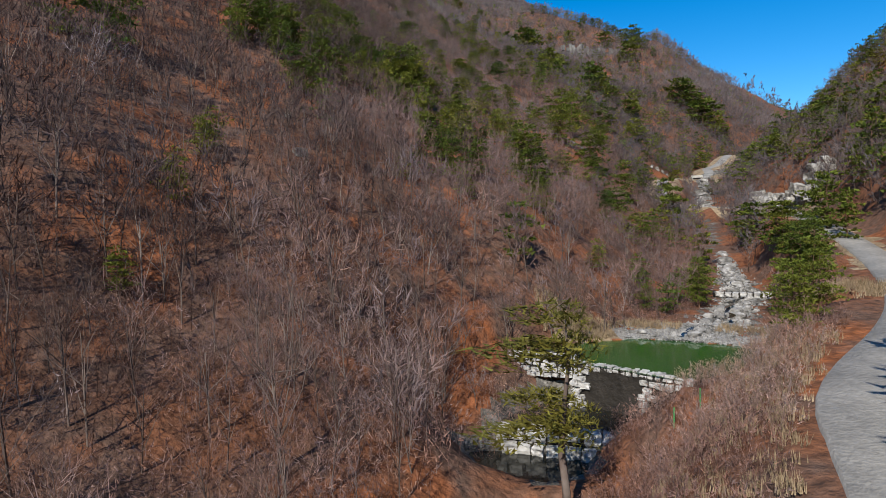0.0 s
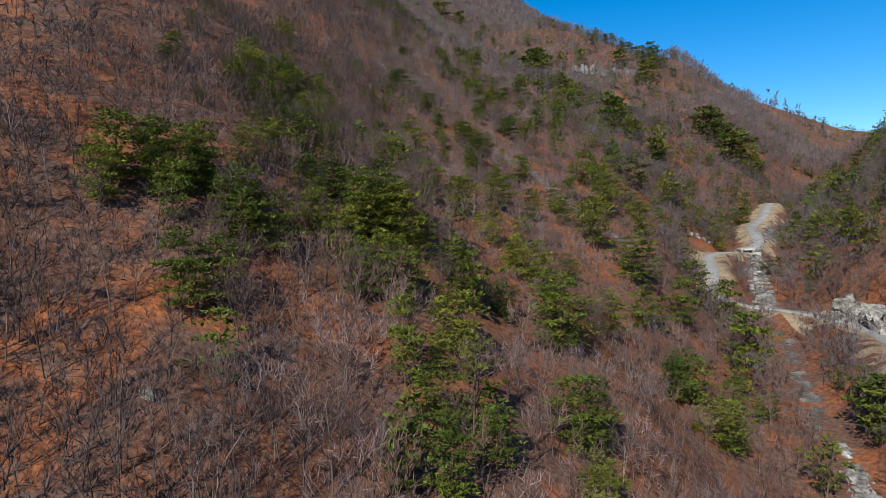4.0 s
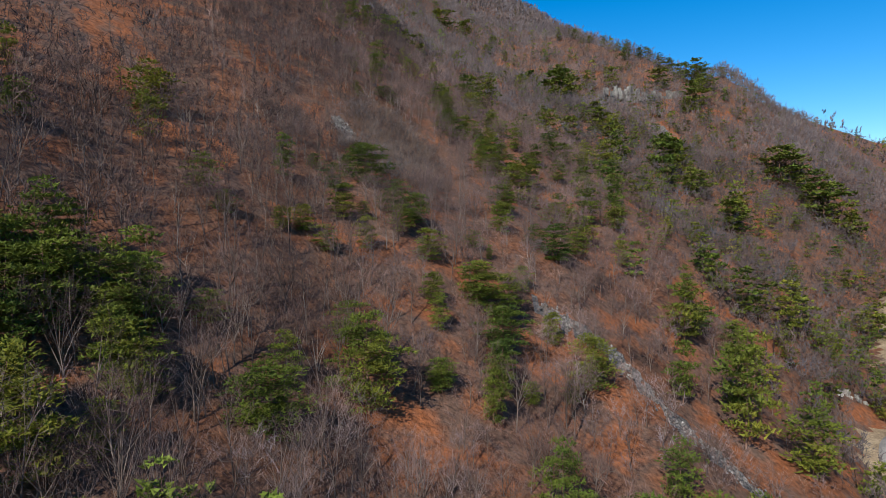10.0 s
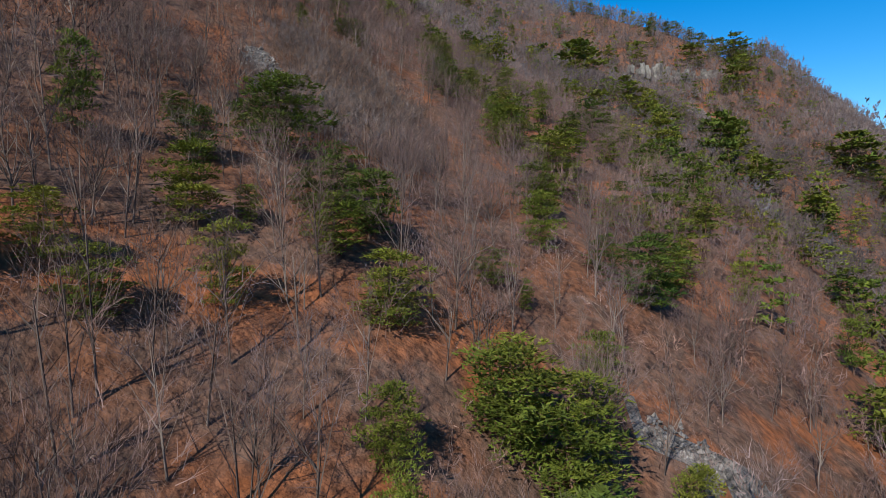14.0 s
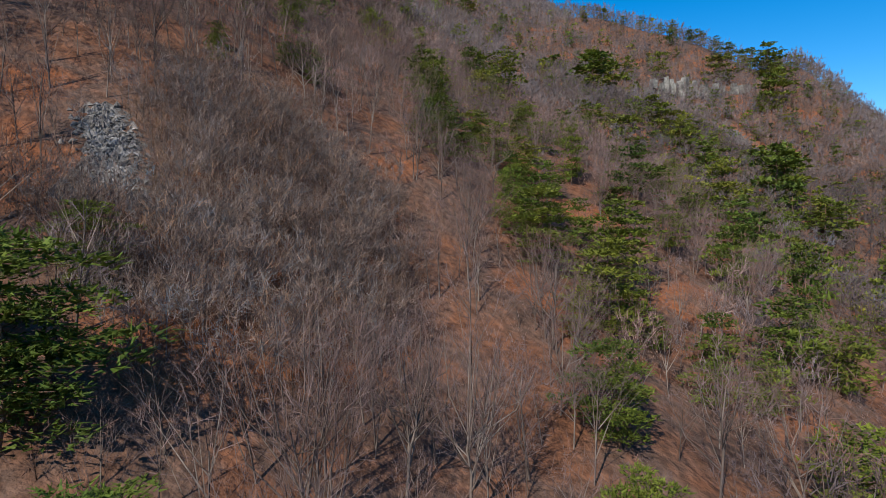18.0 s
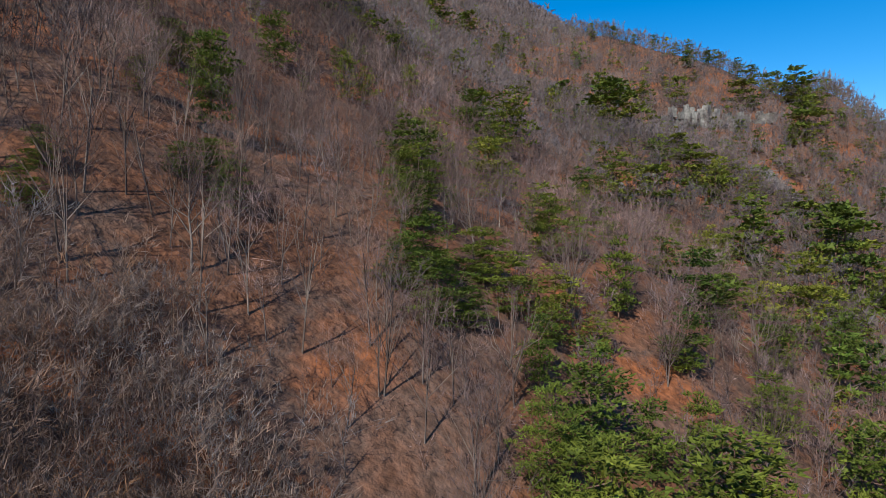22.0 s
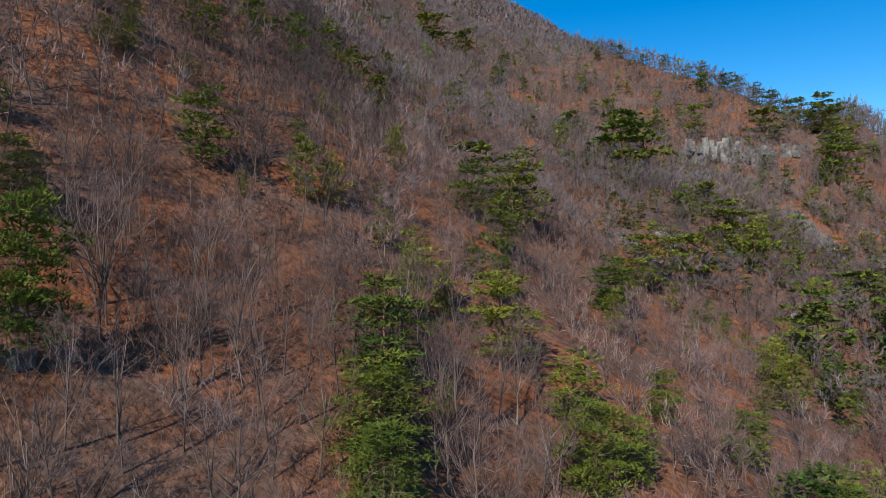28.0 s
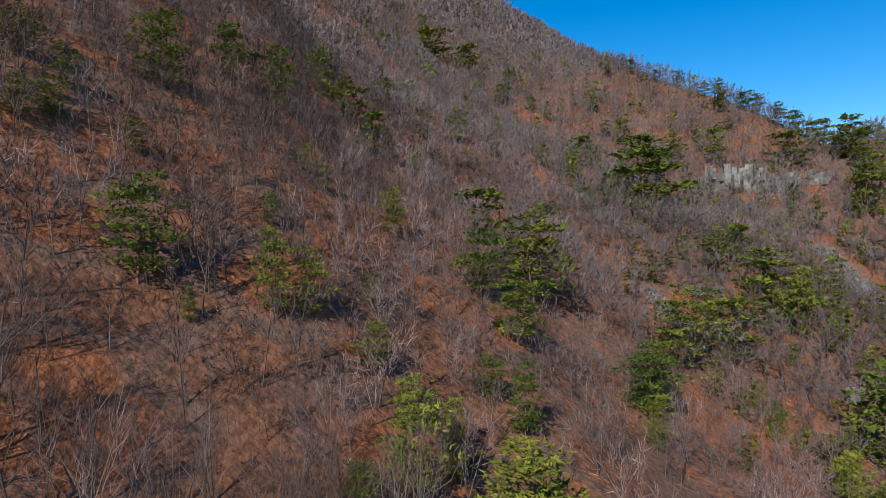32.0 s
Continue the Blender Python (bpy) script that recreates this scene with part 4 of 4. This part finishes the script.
woodland("pine_woodland", "scattered green pines among the leafless trees", PINE_MID,
         np.vstack([scatter(420, -80, 150, 60, 360, 7, pine_bands, (0.4, 0.8)), scatter(720, 35, 190, 66, 300, 27, right_bank, (0.45, 1.05)), scatter(420, 30, 150, 200, 420, 37, size=(0.4, 0.8))]), [M_PINEBARK, M_NEEDLE])
company = []
for x, y, h, _ in spots:
    for k in range(0 if y < 60 or y > 130 else 1):
        a = rp.uniform(0, 6.28)
        company.append((x + math.cos(a) * h * rp.uniform(0.35, 0.7), y + math.sin(a) * h * rp.uniform(0.35, 0.7), h / 9.0 * rp.uniform(0.6, 1.05)))
for cx_, cy_, rx_, ry_, n_ in ((-27, 141, 8, 15, 48), (-9, 106, 7, 9, 22), (-24, 97, 6, 5, 10)):
    for k in range(n_):
        a, g = rp.uniform(0, 6.28), math.sqrt(rp.uniform(0, 1))
        company.append((cx_ + rx_ * g * math.cos(a), cy_ + ry_ * g * math.sin(a), rp.uniform(0.42, 0.78)))
company = np.array(company)
company = company[path_clear(company[:, 0], company[:, 1], height(company[:, 0], company[:, 1]), company[:, 2] * 9 + 1)]
company = company[(road_distance(company[:, 0], company[:, 1]) > 4) & (np.abs(company[:, 0] - spline(company[:, 1], SY, SX)) > 5)]
by_path = (np.abs(company[:, 0]) < 40) & (company[:, 1] > 80)
woodland("pine_clumps", "green pines crowding together in clumps on the slope", PINE_NEAR, company[~by_path], [M_PINEBARK, M_NEEDLE])
woodland("pine_clumps", "finely needled green pines in clumps below the flight line", PINE_THING, company[by_path], [M_PINEBARK, M_NEEDLE])
woodland("far_pines", "distant dark green pines on the upper slopes", PINE_FAR,
         np.vstack([scatter(400, -60, 240, 365, 540, 8, size=(0.4, 0.85)), scatter(260, -160, 340, 560, 1080, 18, size=(0.8, 1.4)), scatter(200, 320, 900, 560, 1150, 58, size=(1.2, 2.0))]), [M_PINEBARK, M_NEEDLE])


def brush_zone(x, y, u):
    return in_sight(x, y, u) & (pond_distance(x, y) > 1.5) & ~brush_patch(x, y, u)


def bank(r, n):
    """Brush on the banks of the stream and below the road."""
    y = r.uniform(24, 185, n)
    p = np.stack([spline(y, SY, SX) + r.choice([-1, 1], n) * r.uniform(np.where(y > 100, 1.6, 4.2), 15), y, r.uniform(0.4, 0.9, n)], -1)
    ok = (pond_distance(p[:, 0], p[:, 1]) > 1.2) & (road_distance(p[:, 0], p[:, 1]) > 2.6)
    return p[ok]


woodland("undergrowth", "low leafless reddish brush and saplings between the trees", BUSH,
         np.vstack([scatter(4000, -60, 70, 24, 320, 19, brush_zone, (0.4, 1.2)), bank(np.random.RandomState(4), 2100), scatter(3300, 2, 24, 11, 48, 28, near_road, (0.4, 0.85)), scatter(900, -24, 6, 12, 44, 29, brush_zone, (0.6, 1.4))]), [M_BRUSH, M_BRUSH], "brush", side_shade=True)


woodland("thicket", "tangled grey leafless thicket on the open slope", THICKET,
         scatter(2300, -20, -1, 204, 234, 44, brush_patch, (0.6, 1.6)), [M_GREYTWIG, M_GREYTWIG], "thicket", 0.3)


# ---- stones, dam and weir ----
def rock_mesh(name, seed, mat, rough=0.28, flat=0.8):
    r = random.Random(seed)
    bm = bmesh.new()
    bmesh.ops.create_icosphere(bm, subdivisions=2, radius=0.5)
    off = Vector((r.uniform(0, 50), r.uniform(0, 50), r.uniform(0, 50)))
    cuts = [(Vector((r.gauss(0, 1), r.gauss(0, 1), r.gauss(0, 1))).normalized(), r.uniform(0.26, 0.4)) for _ in range(9)]
    for v in bm.verts:
        v.co *= 1 + rough * noise.noise(v.co * 2.2 + off)
        for n, d in cuts:
            over = v.co.dot(n) - d
            if over > 0:
                v.co -= n * over
        v.co.z *= flat
    me = bpy.data.meshes.new(name)
    bm.to_mesh(me)
    bm.free()
    me.materials.append(mat)
    return me


def block_mesh(name, seed, mat, soft=1.0):
    """An angular, fissured block; a low soft keeps its edges sharp."""
    r = random.Random(seed)
    bm = bmesh.new()
    bmesh.ops.create_cube(bm, size=1)
    bmesh.ops.subdivide_edges(bm, edges=bm.edges, cuts=3, use_grid_fill=True)
    off = Vector((r.uniform(0, 50), r.uniform(0, 50), r.uniform(0, 50)))
    for v in bm.verts:
        n = v.co.normalized()
        v.co = v.co * (1 - 0.18 * soft) + n * 0.09 * soft
        v.co += n * 0.16 * soft * noise.noise(v.co * 2.5 + off) + Vector((noise.noise(v.co * 5 + off), noise.noise(v.co * 5 - off), 0)) * 0.07
    me = bpy.data.meshes.new(name)
    bm.to_mesh(me)
    bm.free()
    me.materials.append(mat)
    return me


STONES = [rock_mesh("stone", i, M_ROCK) for i in range(8)]
CLIFF_STONES = [block_mesh("rock", 50 + i, M_CLIFF, 0.45) for i in range(6)]
CUT_STONES = [block_mesh("rock", 70 + i, M_CUT) for i in range(6)]


WALL_STONES = [block_mesh("stone", 90 + i, M_WALL) for i in range(8)]


def place(name, me, x, y, z, sx, sy, sz, rz, parent=None, tilt=0.0):
    ob = new(name, me)
    ob.matrix_basis = Matrix.LocRotScale((x, y, z), Euler((tilt, 0, rz)), (sx, sy, sz))
    if parent:
        ob.parent = parent
    return ob


def stone_wall(name, a, b, top, bottom, label, category, seed, stone=0.62, batter=0.25, gap=(), core_mat=None):
    """A dry-laid wall of squared stones between two ground points."""
    r = random.Random(seed)
    a, b = Vector((*a, 0)), Vector((*b, 0))
    along = (b - a).normalized()
    front = Vector((along.y, -along.x, 0))
    front = front if front.y < 0 else -front
    rz = math.atan2(along.y, along.x)
    root = tagged(new(name), label, category)
    root.location = (a + b) / 2 + Vector((0, 0, bottom))
    bm = bmesh.new()
    bmesh.ops.create_cube(bm, size=1)
    L = (b - a).length
    for v in bm.verts:
        v.co = (along * (v.co.x * L) - front * (v.co.y * 2.2 + 0.85)) + Vector((0, 0, (v.co.z + 0.5) * (top - bottom - 0.2)))
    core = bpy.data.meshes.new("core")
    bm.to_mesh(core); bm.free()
    core.materials.append(core_mat or M_WET_SHADE)
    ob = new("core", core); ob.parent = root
    rows = max(1, round((top - bottom) / (stone * 0.8)))
    hrow = (top - bottom) / rows
    for k in range(rows):
        u = r.uniform(0, 0.4) * stone
        while u < L:
            w = stone * r.uniform(0.7, 1.35)
            t = (u + w / 2) / L
            if not any(g0 < t < g1 and k < rows - g2 for g0, g1, g2 in gap):
                p = a + along * (u + w / 2) + front * (batter * (rows - 1 - k) * 0.25 + r.uniform(-0.08, 0.1) - 0.1)
                ob = place("stone", WALL_STONES[r.randrange(8)], p.x - root.location.x, p.y - root.location.y, (k + 0.5) * hrow + r.uniform(-0.04, 0.06), w * r.uniform(0.78, 0.95), stone * 1.3, hrow * r.uniform(0.72, 0.98), rz + r.uniform(-0.25, 0.25), root, r.uniform(-0.2, 0.2))
            u += w
    return root


stone_wall("check_dam", (9.6, 49.4), (16.2, 42.6), WATER_Z + 0.12, -14.4, "stone check dam of pale boulders holding back the green pond", "dam", 4, 0.62, 0.5, [(0.14, 0.62, 1), (0.72, 1.0, 2)], M_WET_SHADE)
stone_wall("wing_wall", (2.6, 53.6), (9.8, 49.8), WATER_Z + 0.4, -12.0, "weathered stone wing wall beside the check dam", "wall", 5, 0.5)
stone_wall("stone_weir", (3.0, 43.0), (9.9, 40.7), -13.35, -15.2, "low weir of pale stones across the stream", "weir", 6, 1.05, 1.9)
stone_wall("stone_weir", (35.8, 86.5), (42.2, 84.0), -9.0, -9.8, "low step of stones across the stream bed", "weir", 7, 0.85, 1.2)

# boulders of the stream bed
rb = random.Random(21)
for i in range(230):
    y = 58 + 60 * rb.random() ** 1.2 if i < 160 else rb.uniform(178, 218)
    x = float(spline(y, SY, SX)) + rb.gauss(0, 1.8) * float(np.interp(y, [92, 104, 180, 200], [1, 0.5, 0.5, 0.9]))
    sc = rb.choice((0.5, 0.7, 0.9, 1.2, 1.7)) * rb.uniform(0.8, 1.2)
    z = float(height(x, y)[0])
    ob = place("boulder", STONES[i % 8], x, y, z + 0.12 * sc, sc * rb.uniform(0.9, 1.5), sc, sc * 0.8, rb.uniform(0, 6.28))
    tagged(ob, "pale grey granite boulder lying in the stream bed", "boulder", "boulders in the stream")


def rubble(name, label, n, seed, where, size, mat, category="stones"):
    """Small angular stones in one mesh."""
    r = np.random.RandomState(seed)
    x, y = where(r, n)
    z = height(x, y)
    base = np.array([(1, 0, 0), (-1, 0, 0), (0, 1, 0), (0, -1, 0), (0, 0, 1), (0, 0, -1)], float)
    tri = np.array([(0, 2, 4), (2, 1, 4), (1, 3, 4), (3, 0, 4), (2, 0, 5), (1, 2, 5), (3, 1, 5), (0, 3, 5)])
    s = r.uniform(*size, n)[:, None, None] * r.uniform(0.6, 1.3, (n, 1, 3))
    v = base[None] * s * r.uniform(0.7, 1.2, (n, 6, 1))
    a = r.uniform(0, 6.28, n)[:, None]
    c, k = np.cos(a), np.sin(a)
    v = np.stack([v[..., 0] * c - v[..., 1] * k, v[..., 0] * k + v[..., 1] * c, v[..., 2] + v[..., 0] * r.normal(0, 0.4, (n, 1))], -1)
    v += np.stack([x, y, z], -1)[:, None]
    f = tri[None] + 6 * np.arange(n)[:, None, None]
    ob = new(name, mesh_from(name, v.reshape(-1, 3), f.reshape(-1, 3), [mat], smooth=False))
    return tagged(ob, label, category, kind="stuff")


def in_stream(r, n):
    y = np.concatenate([r.uniform(56, 112, n * 4 // 5), r.uniform(175, 235, n - n * 4 // 5)])
    return spline(y, SY, SX) + r.normal(0, 1, n) * np.interp(y, [56, 92, 104, 180, 200], [1.7, 1.6, 0.7, 0.7, 1.3]), y


def on_beach(r, n):
    return r.uniform(16, 31, n), r.uniform(55, 64, n)


def on_scree(r, n):
    out = []
    for p, w in SCREES:
        q = dense([(a, b, 0) for a, b in p], 0.3)
        k = r.randint(len(q), size=max(50, int(n * w / 11)))
        out.append(np.stack([q[k, 0] + r.normal(0, 0.6 * w, len(k)), q[k, 1] + r.normal(0, 0.6 * w, len(k))], -1))
    q = np.concatenate(out)
    q = q[np.arange(n) % len(q)]
    return q[:, 0], q[:, 1]


rubble("stream_stones", "pale tumbled stones filling the stream bed", 2300, 31, in_stream, (0.08, 0.34), M_ROCK)
rubble("beach_gravel", "grey gravel beach at the head of the pond", 2500, 32, on_beach, (0.05, 0.16), M_ROCK)
rubble("scree_stones", "loose angular scree stones in chutes down the slope", 5000, 33, on_scree, (0.1, 0.32), M_SCREE)


def outcrop(name, label, spots, seed, size, mats, tall=1.0, tiers=3, lean=0.45, slim=1.0):
    """A rock face of fitted blocks: one thing, each block a part."""
    r = random.Random(seed)
    root = tagged(new(name), label, "rock face")
    x0, y0 = spots[0]
    root.location = (x0, y0, float(height(x0, y0)[0]))
    for x, y in spots:
        z = float(height(x, y)[0])
        for k in range(tiers):
            s = size * r.uniform(0.45, 1.25)
            place("rock", mats[r.randrange(len(mats))], x - x0 + r.gauss(0, size * 0.55), y - y0 + r.gauss(0, size * 0.5), z - root.location.z + size * tall * (0.05 + 0.5 * k) * r.uniform(0.5, 1.15), s * slim * r.uniform(0.9, 1.7), s * slim * r.uniform(0.8, 1.3), s * 1.25 * tall * r.uniform(0.7, 1.2), r.uniform(0, 6.28), root, r.uniform(-lean, lean))
    return root


outcrop("cliff", "weathered grey cliff band of upright slabs below the ridge crest", [(76 + 1.5 * i, 424 + 0.25 * i + 0.8 * math.sin(2.1 * i)) for i in range(16)], 8, 2.2, CLIFF_STONES, 1.7, 3, 0.16, 0.75)
outcrop("cliff", "darker stretch of cliff half hidden by trees", [(101 + 1.9 * i, 429 + 0.4 * i + 0.8 * math.sin(1.7 * i)) for i in range(9)], 18, 2.0, CLIFF_STONES, 1.5, 2, 0.16, 0.75)
outcrop("cliff", "low broken grey cliff among trees", [(27.5 + 1.9 * i, 384 - 2.0 * i + 2.5 * math.sin(1.9 * i)) for i in range(8)], 9, 1.7, CLIFF_STONES, 1.5, 2, 0.15, 0.65)
outcrop("rock_cut", "pale grey rock face cut beside the mountain road", [(79.6 + 1.1 * math.sin(i * 1.3), 134 + 1.5 * i) for i in range(22)], 10, 1.6, CUT_STONES, 1.15, 5)
outcrop("rock_cut", "pale rock bank above the bend of the road", [(71 + 2.2 * i, 223 + 0.8 * i) for i in range(4)], 12, 0.8, CUT_STONES)
for x, y, sc in ((42.9, 348.4, 1.9), (45.5, 350, 1.5), (48.3, 351.9, 1.8), (49.1, 345.1, 1.5), (60.7, 333.4, 2.4), (-15, 64, 1.0), (-17.5, 254, 0.8), (-16.5, 256, 0.6), (-19, 76, 0.8)):
    tagged(place("boulder", CLIFF_STONES[int(x) % 6], x, y, float(height(x, y)[0]) + 0.2 * sc, sc * 1.3, sc, sc, x), "grey weathered boulder on the leafy slope", "boulder", "boulders on the slope")


def tufts(name, label, places, seed, tall=(0.35, 0.8)):
    """Tufts of dry grass, blade by blade, in one mesh."""
    r = np.random.RandomState(seed)
    z = height(places[:, 0], places[:, 1])
    v = []
    for (x, y), z0 in zip(places, z):
        for k in range(12):
            a, h = r.uniform(0, 6.28), r.uniform(*tall)
            foot = np.array([x, y, z0]) + np.array([r.normal(0, 0.12), r.normal(0, 0.12), -0.03])
            lean = np.array([math.cos(a), math.sin(a), 0]) * h * r.uniform(0.1, 0.5)
            sd = np.array([-math.sin(a), math.cos(a), 0]) * 0.025
            v += [foot - sd, foot + sd, foot + lean + np.array([0, 0, h])]
    f = np.arange(len(v)).reshape(-1, 3)
    return tagged(new(name, mesh_from(name, np.array(v), f, [M_GRASS], smooth=False)), label, "dry grass", kind="stuff")


rg = np.random.RandomState(61)
gp = np.stack([rg.uniform(8, 36, 5200), rg.uniform(46, 68, 5200)], -1)
gd = pond_distance(gp[:, 0], gp[:, 1])
on_gravel = (gp[:, 1] > 54.5) & (gp[:, 0] > 15.5) & (gp[:, 0] < 29) & (gd < 3.4)
gp = gp[(gd > 0.4) & (gd < 5.5) & ~on_gravel & ((gp[:, 1] > 54) | (gp[:, 0] > 27)) & (np.abs(gp[:, 0] - spline(gp[:, 1], SY, SX)) > 2.2)]
tufts("grass_fringe", "pale straw-coloured dry grass fringing the pond and its gravel beach", gp[:900], 62)
vp = np.stack([rg.uniform(4, 22, 2600), rg.uniform(14, 46, 2600)], -1)
vd = road_distance(vp[:, 0], vp[:, 1])
vp = vp[(vd > 2.9) & (vd < 9) & (pond_distance(vp[:, 0], vp[:, 1]) > 1) & (vp[:, 0] > spline(vp[:, 1], SY, SX) + 5)]
tufts("grass_verge", "dry straw grass between the reddish brush on the road bank", vp[:620], 63, (0.25, 0.6))


# ---- culverts, pole and posts ----
def box(bm, x0, x1, y0, y1, z0, z1):
    m = Matrix.Translation(((x0 + x1) / 2, (y0 + y1) / 2, (z0 + z1) / 2)) @ Matrix.Diagonal((x1 - x0, y1 - y0, z1 - z0, 1))
    bmesh.ops.create_cube(bm, size=1, matrix=m)


def part(name, bm, mat, parent, label=""):
    me = bpy.data.meshes.new(name)
    bmesh.ops.bevel(bm, geom=bm.edges, offset=0.03, segments=1, affect="EDGES")
    bm.to_mesh(me); bm.free()
    me.materials.append(mat)
    ob = new(name, me)
    ob.parent = parent
    return tagged(ob, label) if label else ob


def culvert(x, y, z, turn, w, h, depth, label):
    """A concrete box culvert: x, y, z the middle of its sill."""
    root = tagged(new("culvert"), label, "culvert")
    root.matrix_basis = pose(x, y, z, 0, 0, turn)
    for sx in (-1, 1):
        bm = bmesh.new(); box(bm, min(sx * w / 2, sx * (w / 2 + 0.4)), max(sx * w / 2, sx * (w / 2 + 0.4)), 0, depth, -1, h); part("side_wall", bm, M_CONCRETE, root)
        bm = bmesh.new(); box(bm, min(sx * (w / 2 + 0.4), sx * (w / 2 + 2.2)), max(sx * (w / 2 + 0.4), sx * (w / 2 + 2.2)), 0.1, 0.5, -1, h * 0.8); part("wing_wall", bm, M_CONCRETE, root)
    bm = bmesh.new(); box(bm, -w / 2 - 0.6, w / 2 + 0.6, -0.15, depth, h, h + 0.45); part("slab", bm, M_CONCRETE, root)
    bm = bmesh.new(); box(bm, -w / 2 - 0.6, w / 2 + 0.6, -0.2, 0.15, h + 0.45, h + 0.75); part("kerb", bm, M_CONCRETE, root)
    bm = bmesh.new(); box(bm, -w / 2, w / 2, depth - 0.2, depth, -1, h); part("back_wall", bm, M_CLIFF, root)
    return root


culvert(83.2, 214.0, 13.6, -12, 2.6, 2.4, 5.0, "pale concrete box culvert under the mountain road")
culvert(67.5, 174.0, 2.4, 12, 3.0, 2.5, 4.6, "concrete culvert bridge carrying the road over the stream")

for x, y in ((12.5, 35.5), (14.0, 35.6)):
    post = tagged(new("marker_post"), "short green painted post in the dry brush", "post", "green posts")
    post.location = (x, y, float(height(x, y)[0]) - 0.1)
    pv, pf = tube([(0, 0, 0), (0, 0, 0.7), (0, 0, 1.2)], [0.05, 0.05, 0.045], 8)
    ob = new("shaft", mesh_from("shaft", pv, pf, [M_GREEN])); ob.parent = post
